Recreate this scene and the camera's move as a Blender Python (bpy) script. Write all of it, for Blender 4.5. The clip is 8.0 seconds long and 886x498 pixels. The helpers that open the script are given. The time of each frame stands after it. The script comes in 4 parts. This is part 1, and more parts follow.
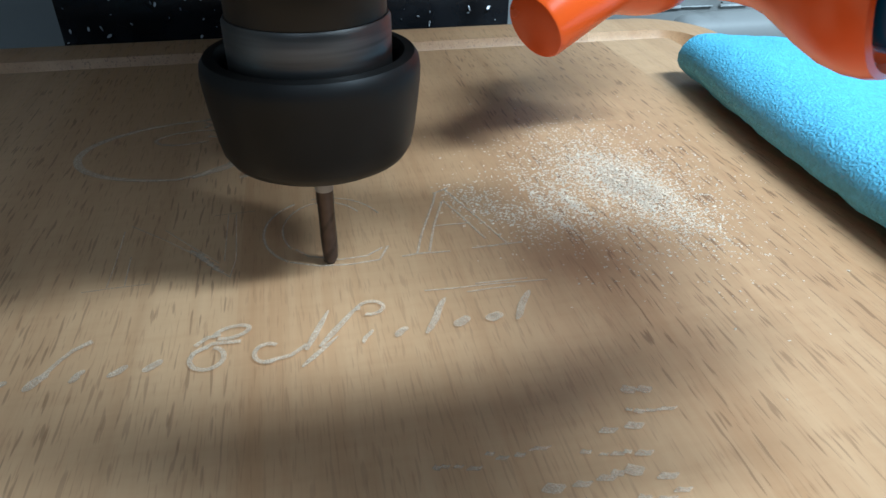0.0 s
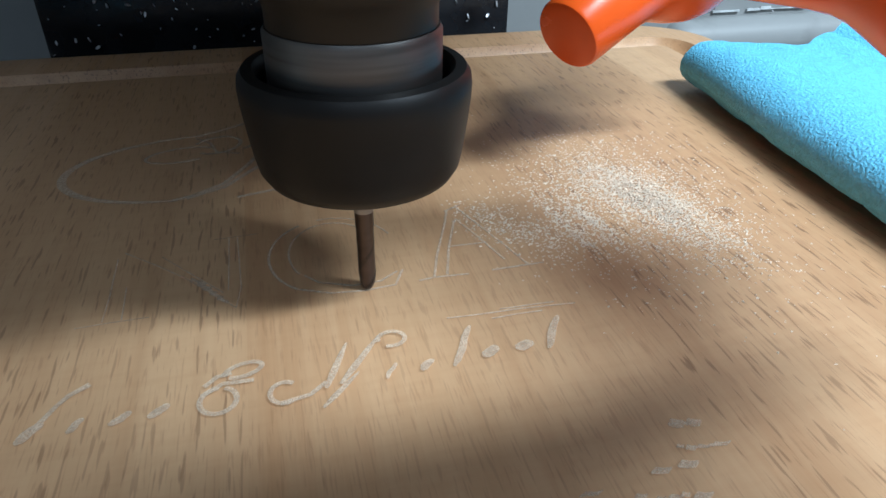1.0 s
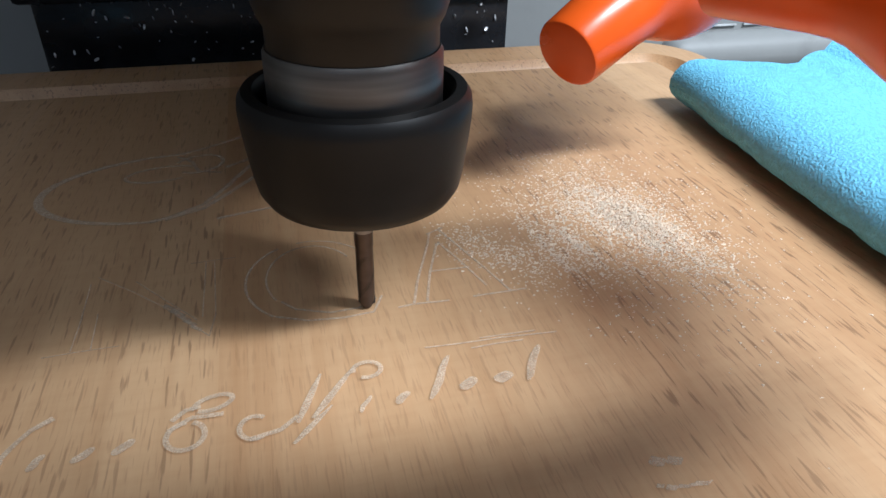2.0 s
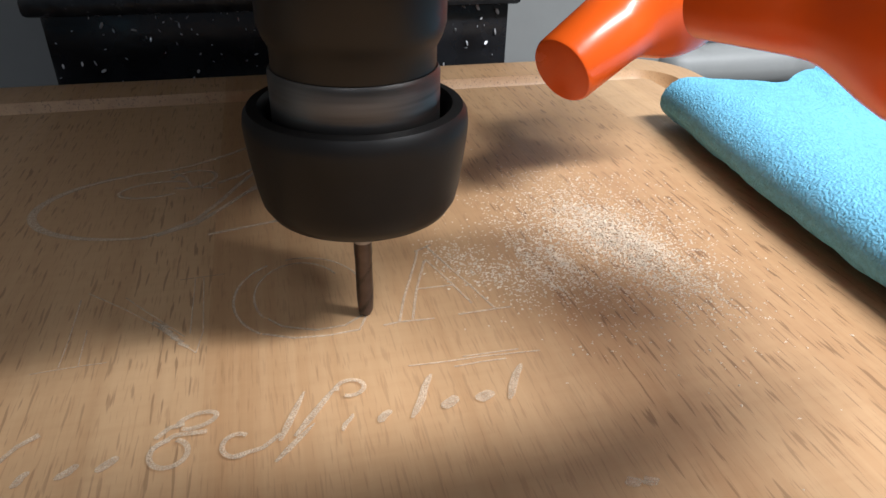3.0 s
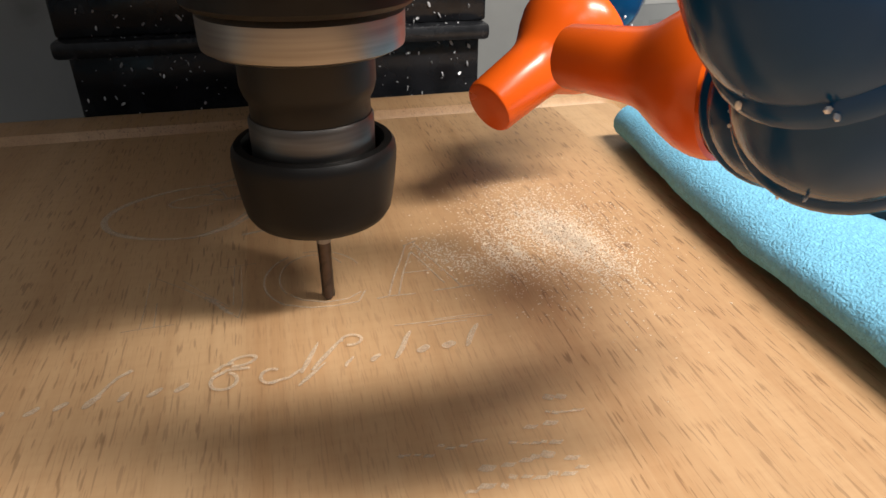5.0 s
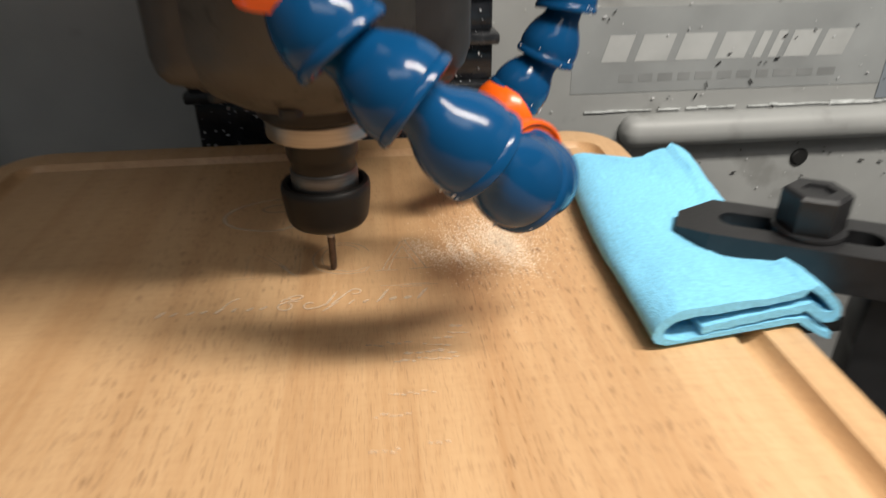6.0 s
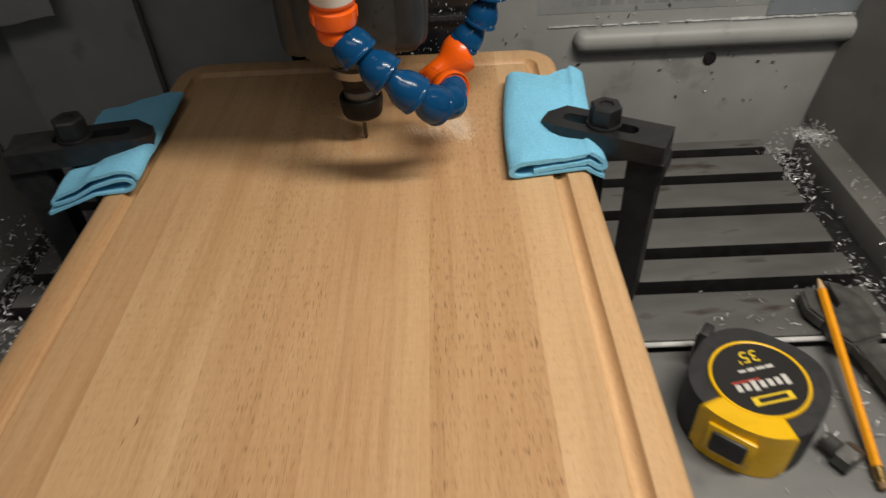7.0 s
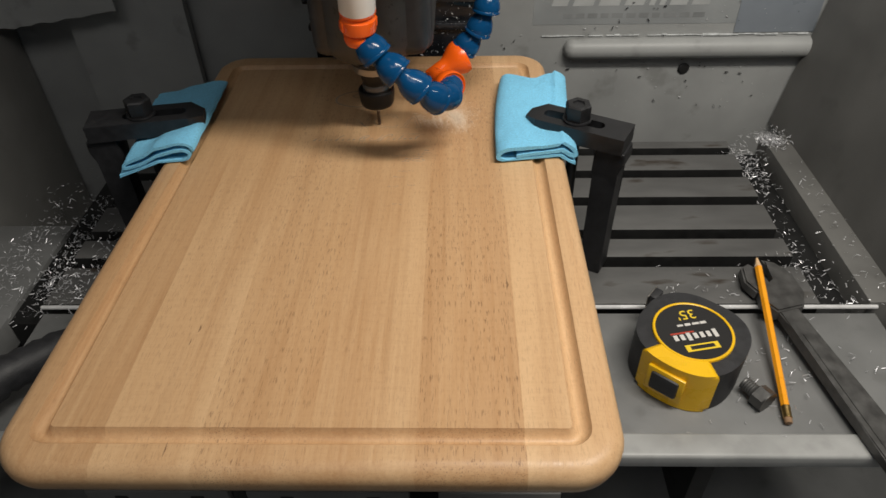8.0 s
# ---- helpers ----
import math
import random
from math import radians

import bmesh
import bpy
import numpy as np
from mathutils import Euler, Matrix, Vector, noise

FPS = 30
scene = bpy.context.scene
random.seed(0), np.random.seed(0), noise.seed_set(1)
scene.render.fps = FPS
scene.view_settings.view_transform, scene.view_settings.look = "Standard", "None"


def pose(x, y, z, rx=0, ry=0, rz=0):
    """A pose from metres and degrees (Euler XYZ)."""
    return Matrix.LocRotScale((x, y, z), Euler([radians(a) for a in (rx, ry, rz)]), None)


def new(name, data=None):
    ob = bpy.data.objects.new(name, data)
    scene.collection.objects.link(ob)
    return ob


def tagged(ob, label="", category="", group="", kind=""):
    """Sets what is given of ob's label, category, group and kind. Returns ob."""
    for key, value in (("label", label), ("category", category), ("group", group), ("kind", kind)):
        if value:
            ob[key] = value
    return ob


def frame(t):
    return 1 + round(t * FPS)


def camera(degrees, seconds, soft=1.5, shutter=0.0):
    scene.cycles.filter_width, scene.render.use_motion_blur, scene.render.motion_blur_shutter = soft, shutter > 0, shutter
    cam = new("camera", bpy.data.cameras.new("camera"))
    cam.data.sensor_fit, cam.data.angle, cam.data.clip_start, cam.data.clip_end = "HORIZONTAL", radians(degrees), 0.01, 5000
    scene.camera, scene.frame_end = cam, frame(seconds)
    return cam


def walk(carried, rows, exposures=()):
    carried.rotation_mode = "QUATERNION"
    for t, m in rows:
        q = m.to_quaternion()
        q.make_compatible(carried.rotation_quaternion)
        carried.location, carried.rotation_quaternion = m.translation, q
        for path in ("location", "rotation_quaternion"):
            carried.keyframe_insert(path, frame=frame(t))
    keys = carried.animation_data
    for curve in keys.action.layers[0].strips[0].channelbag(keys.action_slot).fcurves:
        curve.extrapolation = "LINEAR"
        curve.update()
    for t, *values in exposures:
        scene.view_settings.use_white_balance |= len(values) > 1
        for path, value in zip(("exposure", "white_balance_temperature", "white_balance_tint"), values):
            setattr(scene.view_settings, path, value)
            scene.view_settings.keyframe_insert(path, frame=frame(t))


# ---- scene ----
cam = camera(67.0, 8.0, shutter=0.4)
# seconds, eye x, y, z, yaw, pitch, roll
ROWS = [
    (0, 0.2064, 0.2749, 0.0728, -12.55, -33.06, 0.64),
    (0.5, 0.2010, 0.2817, 0.0712, -13.12, -32.99, 0.30),
    (1, 0.1962, 0.2849, 0.0712, -14.94, -32.46, 0.86),
    (1.5, 0.1961, 0.2871, 0.0717, -15.26, -32.09, 1.17),
    (3, 0.1960, 0.2828, 0.0750, -15.07, -30.95, 1.44),
    (3.5, 0.1953, 0.2802, 0.0761, -14.96, -30.74, 1.54),
    (4, 0.1985, 0.2726, 0.0790, -14.56, -30.75, 1.15),
    (4.5, 0.2015, 0.2586, 0.0901, -15.01, -29.98, 1.22),
    (4.7, 0.2020, 0.2515, 0.0905, -14.70, -29.55, 0.90),
    (5.8, 0.2187, 0.1908, 0.1183, -9.00, -29.90, -0.92),
    (6, 0.2294, 0.1372, 0.1442, -5.88, -29.03, -0.53),
    (6.2, 0.2356, 0.0960, 0.1805, -4.14, -32.00, -1.06),
    (6.5, 0.2476, 0.0243, 0.2154, -2.18, -34.59, -1.90),
    (7, 0.2775, -0.1038, 0.2924, 1.18, -40.63, -3.17),
    (7.5, 0.2960, -0.2003, 0.3481, 0.56, -40.83, -1.88),
    (8, 0.2889, -0.2079, 0.3431, 1.90, -40.67, -1.42),
]
walk(cam, [(t, pose(x, y, z, 90 + pitch, 0, yaw) @ pose(0, 0, 0, 0, 0, roll)) for t, x, y, z, yaw, pitch, roll in ROWS],
     [(0, -0.25, 4550, -4), (1.0, -0.16, 4780, 1), (1.5, -0.13, 4930, 5), (3.0, -0.07, 5550, 10), (3.5, -0.06, 5650, 11), (4.0, -0.05, 5820, 10), (4.5, -0.20, 6080, 12), (6.0, -0.22, 6350, 10), (6.5, -0.56, 6450, 10), (7.0, -0.97, 6550, 10), (8.0, -0.92, 6300, 10)])

# ---- path of the table (x, y) and of the head (z) ----
TABLE = [(0, 0, 0), (0.5, -0.0021, 0.0000), (1, -0.0043, 0.0005), (1.5, -0.0065, 0), (3, -0.0111, -0.0034),
         (3.5, -0.0119, -0.0044), (3.7, -0.0119, -0.0045), (4, -0.0106, -0.0042), (4.4, -0.0036, -0.0015),
         (4.7, -0.0033, -0.0018), (5.8, 0.0024, -0.0027), (6.5, 0.0048, -0.0040), (8, 0.0068, -0.0053)]
LIFT = [(0, 0), (3.6, 0), (3.75, 0.0030), (3.9, 0.0064), (4.1, 0.0062), (4.3, 0.0032), (4.45, 0), (8, 0)]
AXIS = (0.2086, 0.3836)          # the spindle's axis
BW, BL, BT = 0.381, 0.555, 0.024  # the board
TABLE_Z = -0.145

# ---- light ----
world = bpy.data.worlds.new("room_air")
scene.world = world
world.use_nodes = True
world.node_tree.nodes["Background"].inputs[0].default_value = (0.86, 0.93, 1.0, 1)
world.node_tree.nodes["Background"].inputs[1].default_value = 0.12


def area_lamp(name, eye, target, sx, sy, watts, colour):
    data = bpy.data.lights.new(name, "AREA")
    data.shape, data.size, data.size_y, data.energy, data.color = "RECTANGLE", sx, sy, watts, colour
    ob = new(name, data)
    # the lamp's long side lies level along the machine's x
    z = Vector((0, eye[1] - target[1], eye[2] - target[2])).normalized()
    x = Vector((1, 0, 0))
    m = Matrix((x, z.cross(x), z)).transposed().to_4x4()
    m.translation = eye
    ob.matrix_world = m
    return ob


area_lamp("work_lamp", (0.660, 0.020, 0.830), (0.22, 0.38, 0.0), 0.60, 0.10, 19.8, (1.0, 0.93, 0.82))
# added fill with no known source, lifts the left walls and shadows
area_lamp("fill_lamp", (0.20, -0.75, 1.35), (0.05, 0.35, 0.0), 1.1, 0.35, 7.0, (1.0, 0.95, 0.88))


# ---- materials ----
def mat(name, colour, rough=0.5, metal=0.0, grain=0.0, scale=60.0, bump=0.0, bump_scale=300.0, spots=0.0, spot_scale=40.0, spot_colour=(0.02, 0.02, 0.02), stretch=(1, 1, 1), coat=0.0):
    """Principled material: a mottled base colour, spots of dirt, a bump."""
    m = bpy.data.materials.new(name)
    m.use_nodes = True
    nt = m.node_tree
    n, l = nt.nodes, nt.links
    b = n["Principled BSDF"]
    b.inputs["Roughness"].default_value, b.inputs["Metallic"].default_value = rough, metal
    b.inputs["Coat Weight"].default_value = coat
    tc = n.new("ShaderNodeTexCoord")
    mp = n.new("ShaderNodeMapping")
    mp.inputs["Scale"].default_value = stretch
    l.new(tc.outputs["Object"], mp.inputs["Vector"])
    no = n.new("ShaderNodeTexNoise")
    no.inputs["Scale"].default_value, no.inputs["Detail"].default_value = scale, 6
    l.new(mp.outputs[0], no.inputs["Vector"])
    ramp = n.new("ShaderNodeMapRange")
    ramp.inputs["From Min"].default_value, ramp.inputs["From Max"].default_value = 0.3, 0.7
    ramp.inputs["To Min"].default_value, ramp.inputs["To Max"].default_value = 1 - grain, 1 + grain
    l.new(no.outputs["Fac"], ramp.inputs["Value"])
    mul = n.new("ShaderNodeMix")
    mul.data_type, mul.blend_type = "RGBA", "MULTIPLY"
    mul.inputs["Factor"].default_value = 1
    mul.inputs["A"].default_value = (*colour, 1)
    l.new(ramp.outputs[0], mul.inputs["B"])
    out = mul.outputs["Result"]
    if spots:
        sn = n.new("ShaderNodeTexNoise")
        sn.inputs["Scale"].default_value, sn.inputs["Detail"].default_value = spot_scale, 4
        l.new(mp.outputs[0], sn.inputs["Vector"])
        sr = n.new("ShaderNodeMapRange")
        sr.inputs["From Min"].default_value, sr.inputs["From Max"].default_value = 0.60, 0.70
        sr.inputs["To Max"].default_value = spots
        l.new(sn.outputs["Fac"], sr.inputs["Value"])
        mx = n.new("ShaderNodeMix")
        mx.data_type = "RGBA"
        mx.inputs["B"].default_value = (*spot_colour, 1)
        l.new(out, mx.inputs["A"])
        l.new(sr.outputs[0], mx.inputs["Factor"])
        out = mx.outputs["Result"]
    l.new(out, b.inputs["Base Color"])
    rr = n.new("ShaderNodeMapRange")
    rr.inputs["To Min"].default_value, rr.inputs["To Max"].default_value = max(0.03, rough - 0.12), min(1, rough + 0.12)
    l.new(no.outputs["Fac"], rr.inputs["Value"])
    l.new(rr.outputs[0], b.inputs["Roughness"])
    if bump:
        bn = n.new("ShaderNodeTexNoise")
        bn.inputs["Scale"].default_value, bn.inputs["Detail"].default_value = bump_scale, 4
        l.new(mp.outputs[0], bn.inputs["Vector"])
        bp = n.new("ShaderNodeBump")
        bp.inputs["Strength"].default_value, bp.inputs["Distance"].default_value = bump, 0.001
        l.new(bn.outputs["Fac"], bp.inputs["Height"])
        l.new(bp.outputs[0], b.inputs["Normal"])
    return m


def wood():
    """Oiled beech: long grain along y, short dark pores, each stave of its own tone."""
    m = bpy.data.materials.new("oiled_beech")
    m.use_nodes = True
    nt = m.node_tree
    n, l = nt.nodes, nt.links
    b = n["Principled BSDF"]
    tc, info = n.new("ShaderNodeTexCoord"), n.new("ShaderNodeObjectInfo")
    shift = n.new("ShaderNodeVectorMath")
    shift.operation = "MULTIPLY_ADD"
    mulv = n.new("ShaderNodeCombineXYZ")
    l.new(info.outputs["Random"], mulv.inputs[0])
    l.new(info.outputs["Random"], mulv.inputs[1])
    shift.inputs[1].default_value = (3, 7, 0)
    l.new(mulv.outputs[0], shift.inputs[0])
    l.new(tc.outputs["Object"], shift.inputs[2])

    def tex(scale, detail, stretch, rough=0.55):
        mp = n.new("ShaderNodeMapping")
        mp.inputs["Scale"].default_value = stretch
        l.new(shift.outputs[0], mp.inputs["Vector"])
        t = n.new("ShaderNodeTexNoise")
        t.inputs["Scale"].default_value, t.inputs["Detail"].default_value, t.inputs["Roughness"].default_value = scale, detail, rough
        l.new(mp.outputs[0], t.inputs["Vector"])
        return t.outputs["Fac"]

    def rng(v, a, c, lo, hi):
        r = n.new("ShaderNodeMapRange")
        for k, x in zip(("From Min", "From Max", "To Min", "To Max"), (a, c, lo, hi)):
            r.inputs[k].default_value = x
        l.new(v, r.inputs["Value"])
        return r.outputs[0]

    def mix(f, a, c, kind="MIX"):
        x = n.new("ShaderNodeMix")
        x.data_type, x.blend_type = "RGBA", kind
        for sock, v in (("Factor", f), ("A", a), ("B", c)):
            if isinstance(v, (int, float)):
                x.inputs[sock].default_value = v
            elif isinstance(v, tuple):
                x.inputs[sock].default_value = (*v, 1)
            else:
                l.new(v, x.inputs[sock])
        return x.outputs["Result"]

    sep = n.new("ShaderNodeSeparateColor")
    l.new(info.outputs["Color"], sep.inputs[0])          # red: the stave's tone, green: how open its pores are
    tone = mix(sep.outputs[0], (0.41, 0.222, 0.100), (0.72, 0.49, 0.275))
    bands = tex(26, 5, (1, 0.045, 1))
    tone = mix(rng(bands, 0.35, 0.68, 0, 0.75), tone, (0.42, 0.225, 0.100))
    fine = tex(420, 3, (1, 0.03, 1))
    tone = mix(rng(fine, 0.35, 0.65, 0.0, 0.30), tone, (0.70, 0.48, 0.27))
    ripple = tex(520, 3, (0.16, 1.0, 1))
    tone = mix(rng(ripple, 0.45, 0.7, 0, 0.13), tone, (0.36, 0.19, 0.08))
    cloud = tex(9, 3, (1, 0.35, 1))
    tone = mix(rng(cloud, 0.35, 0.7, 0, 0.35), tone, (0.47, 0.26, 0.115))
    streak = tex(150, 4, (1, 0.022, 1))
    tone = mix(rng(streak, 0.50, 0.72, 0, 0.20), tone, (0.30, 0.150, 0.062))
    pores = rng(tex(1380, 1.5, (1, 0.085, 1), 0.4), 0.615, 0.665, 0, 0.62)
    where = rng(tex(30, 2, (1, 0.25, 1)), 0.36, 0.58, 0.50, 1.0)
    both = n.new("ShaderNodeMath")
    both.operation = "MULTIPLY"
    l.new(pores, both.inputs[0])
    l.new(where, both.inputs[1])
    opened = n.new("ShaderNodeMath")
    opened.operation = "MULTIPLY"
    l.new(both.outputs[0], opened.inputs[0])
    l.new(sep.outputs[1], opened.inputs[1])
    hair = rng(tex(2600, 2, (1, 0.06, 1), 0.4), 0.58, 0.68, 0, 0.28)
    tone = mix(hair, tone, (0.26, 0.130, 0.060))
    tone = mix(opened.outputs[0], tone, (0.12, 0.055, 0.026))
    l.new(tone, b.inputs["Base Color"])
    l.new(rng(fine, 0.3, 0.7, 0.34, 0.52), b.inputs["Roughness"])
    b.inputs["Specular IOR Level"].default_value = 0.4
    bp = n.new("ShaderNodeBump")
    bp.inputs["Strength"].default_value, bp.inputs["Distance"].default_value = 0.16, 0.0005
    l.new(fine, bp.inputs["Height"])
    l.new(bp.outputs[0], b.inputs["Normal"])
    return m


def scuffed(m):
    """Breaks a thin pale cut up into scattered fibres with wood between."""
    nt = m.node_tree
    n, l = nt.nodes, nt.links
    out, b = n["Material Output"], n["Principled BSDF"]
    tc, no, r = n.new("ShaderNodeTexCoord"), n.new("ShaderNodeTexNoise"), n.new("ShaderNodeMapRange")
    no.inputs["Scale"].default_value, no.inputs["Detail"].default_value = 4200, 2
    r.inputs["From Min"].default_value, r.inputs["From Max"].default_value = 0.35, 0.70
    r.inputs["To Min"].default_value, r.inputs["To Max"].default_value = 0.28, 0.66
    tr, mx = n.new("ShaderNodeBsdfTransparent"), n.new("ShaderNodeMixShader")
    l.new(tc.outputs["Object"], no.inputs["Vector"])
    l.new(no.outputs["Fac"], r.inputs["Value"])
    l.new(r.outputs[0], mx.inputs[0])
    l.new(tr.outputs[0], mx.inputs[1])
    l.new(b.outputs[0], mx.inputs[2])
    l.new(mx.outputs[0], out.inputs["Surface"])
    return m


WOOD = wood()
CUT = scuffed(mat("fresh_cut_wood", (0.74, 0.60, 0.44), 0.8, grain=0.25, scale=900))
KNOT = scuffed(mat("dark_knot", (0.14, 0.065, 0.03), 0.6, grain=0.3, scale=600))
CHIP = mat("wood_dust", (0.80, 0.68, 0.53), 0.85, grain=0.15, scale=500)
BLACK_STEEL = mat("black_oxide_steel", (0.0145, 0.0145, 0.016), 0.48, 0.1, grain=0.35, scale=120, bump=0.12, bump_scale=700)
NUT_BLACK = mat("satin_black_nut", (0.0075, 0.0070, 0.0068), 0.46, 0.0, grain=0.25, scale=200, bump=0.05)
NUT_BLACK.node_tree.nodes["Principled BSDF"].inputs["Specular IOR Level"].default_value = 0.28
BODY_STEEL = mat("dark_tool_steel", (0.020, 0.018, 0.016), 0.45, 0.4, grain=0.3, scale=160)
BRIGHT = mat("turned_steel", (0.36, 0.335, 0.31), 0.40, 1.0, grain=0.18, scale=300, stretch=(0.2, 0.2, 4))
BARE = mat("bare_shank_steel", (0.42, 0.40, 0.38), 0.42, 0.35, grain=0.15, scale=300)
WORN_RING = mat("worn_grey_steel", (0.19, 0.18, 0.17), 0.46, 1.0, grain=0.35, scale=220, stretch=(0.25, 0.25, 3), spots=0.5, spot_scale=90, spot_colour=(0.06, 0.055, 0.05))
CARBIDE = mat("carbide", (0.10, 0.078, 0.070), 0.34, 0.8, grain=0.2, scale=500)
HEAD_GREY = mat("cast_head", (0.072, 0.069, 0.064), 0.5, 0.35, grain=0.2, scale=40, bump=0.25, bump_scale=260, spots=0.8, spot_scale=150)
HEAD_DARK = mat("dark_head_casting", (0.042, 0.042, 0.043), 0.5, 0.2, grain=0.3, scale=60, bump=0.2)
COVER = mat("black_way_cover", (0.012, 0.013, 0.016), 0.22, 0.1, grain=0.4, scale=70, bump=0.2, bump_scale=120)
RIDGE = mat("worn_cover_edge", (0.022, 0.023, 0.026), 0.25, 0.2, grain=0.5, scale=120, bump=0.2)
PANEL = mat("grey_enclosure_paint", (0.285, 0.290, 0.285), 0.5, 0.0, grain=0.10, scale=14, bump=0.15, bump_scale=120, spots=0.45, spot_scale=22, spot_colour=(0.13, 0.13, 0.12))
PANEL_DARK = mat("dull_grey_enclosure", (0.225, 0.221, 0.208), 0.6, 0.0, grain=0.15, scale=10, bump=0.1, bump_scale=60, spots=0.3, spot_scale=16, spot_colour=(0.12, 0.12, 0.11))
TABLE_MAT = mat("ground_cast_iron", (0.128, 0.127, 0.124), 0.42, 0.25, grain=0.16, scale=30, bump=0.12, bump_scale=220, spots=0.9, spot_scale=30, spot_colour=(0.045, 0.032, 0.022), stretch=(0.5, 1.6, 1))
# near-black: shade in slots and under the table as colour; also dark chips
SLOT = mat("shade_and_chip_black", (0.006, 0.006, 0.006), 0.6, 0.0, grain=0.4, scale=90)
# darker copy of the enclosure grey, with the shade put into the colour
GUARD_SHADED = mat("guard_grey_shade_baked", (0.135, 0.133, 0.126), 0.6, 0.0, grain=0.18, scale=12, bump=0.1, bump_scale=60, spots=0.4, spot_scale=20, spot_colour=(0.08, 0.08, 0.075))
TRAY = mat("grey_tray_paint", (0.168, 0.170, 0.168), 0.42, 0.0, grain=0.12, scale=22, bump=0.1, bump_scale=160, spots=0.4, spot_scale=30, spot_colour=(0.10, 0.10, 0.095))
LIP = mat("worn_lip_paint", (0.33, 0.332, 0.325), 0.4, 0.0, grain=0.14, scale=30, bump=0.1, bump_scale=160, spots=0.18, spot_scale=40, spot_colour=(0.14, 0.14, 0.135))
RAIL = mat("bright_rail", (0.80, 0.80, 0.80), 0.25, 0.3, grain=0.1)
BLUE_HOSE = mat("blue_plastic", (0.004, 0.053, 0.150), 0.15, 0.0, grain=0.12, scale=50)
BLUE_HOSE.node_tree.nodes["Principled BSDF"].inputs["Specular IOR Level"].default_value = 0.26
ORANGE = mat("orange_plastic", (0.92, 0.125, 0.006), 0.24, 0.0, grain=0.05, scale=40)
WHITE = mat("white_plastic", (0.74, 0.72, 0.68), 0.45, 0.0, grain=0.05)
TOWEL = mat("blue_microfibre", (0.215, 0.58, 0.83), 0.95, 0.0, grain=0.14, scale=700, bump=0.75, bump_scale=1500)
YELLOW = mat("yellow_plastic", (0.86, 0.50, 0.008), 0.28, 0.0, grain=0.06, scale=60)
RUBBER = mat("black_rubber", (0.022, 0.022, 0.024), 0.55, 0.0, grain=0.25, scale=150, bump=0.3, bump_scale=600)
LABEL_BLACK = mat("label_black", (0.018, 0.017, 0.017), 0.35)
LABEL_YELLOW = mat("label_yellow", (0.82, 0.58, 0.03), 0.4)
LABEL_WHITE = mat("label_white", (0.62, 0.60, 0.57), 0.4)
LABEL_RED = mat("label_red", (0.42, 0.05, 0.03), 0.4)
PENCIL = mat("pencil_paint", (0.90, 0.36, 0.012), 0.3, grain=0.05)
PENCIL_WOOD = mat("pencil_wood", (0.66, 0.44, 0.24), 0.7, grain=0.2, scale=400)
BRASS = mat("brass_ferrule", (0.62, 0.42, 0.16), 0.3, 1.0)
ERASER = mat("eraser", (0.25, 0.15, 0.08), 0.8)
TOOL_STEEL = mat("dull_forged_steel", (0.105, 0.103, 0.100), 0.42, 0.55, grain=0.3, scale=90, bump=0.15)
SWARF = mat("bright_swarf", (0.68, 0.68, 0.70), 0.38, 0.45)
LOGO = mat("faded_print", (0.385, 0.393, 0.390), 0.5, grain=0.12, scale=30)
LOGO_DARK = mat("faded_dark_print", (0.205, 0.212, 0.213), 0.5, grain=0.12, scale=30)


# ---- building helpers ----
def part(name, bm, material, parent=None, label="", smooth=True, angle=35):
    """Links a bmesh as one mesh object, under a thing or a part if given."""
    me = bpy.data.meshes.new(name)
    bmesh.ops.recalc_face_normals(bm, faces=bm.faces)
    bm.to_mesh(me)
    bm.free()
    me.materials.append(material)
    if smooth:
        me.shade_smooth()
        me.set_sharp_from_angle(angle=radians(angle))
    ob = new(name, me)
    if parent is not None:
        ob.parent = parent
    if label:
        tagged(ob, label)
    return ob


def empty(name, label, category, m=None, group="", kind=""):
    ob = tagged(new(name), label, category, group, kind)
    if m is not None:
        ob.matrix_basis = m
    return ob


def box(bm, x0, x1, y0, y1, z0, z1, bevel=0.0, segs=2, m=None):
    vs = [bm.verts.new(v) for v in ((x0, y0, z0), (x1, y0, z0), (x1, y1, z0), (x0, y1, z0), (x0, y0, z1), (x1, y0, z1), (x1, y1, z1), (x0, y1, z1))]
    fs = [bm.faces.new([vs[i] for i in f]) for f in ((0, 3, 2, 1), (4, 5, 6, 7), (0, 1, 5, 4), (1, 2, 6, 5), (2, 3, 7, 6), (3, 0, 4, 7))]
    if bevel:
        es = {e for f in fs for e in f.edges}
        r = bmesh.ops.bevel(bm, geom=list(es), offset=bevel, segments=segs, profile=0.5, affect="EDGES")
        vs = list({v for f in r["faces"] for v in f.verts} | {v for v in vs if v.is_valid})
    if m is not None:
        bmesh.ops.transform(bm, matrix=m, verts=[v for v in vs if v.is_valid])
    return bm


def boxed(*a, **k):
    return box(bmesh.new(), *a, **k)


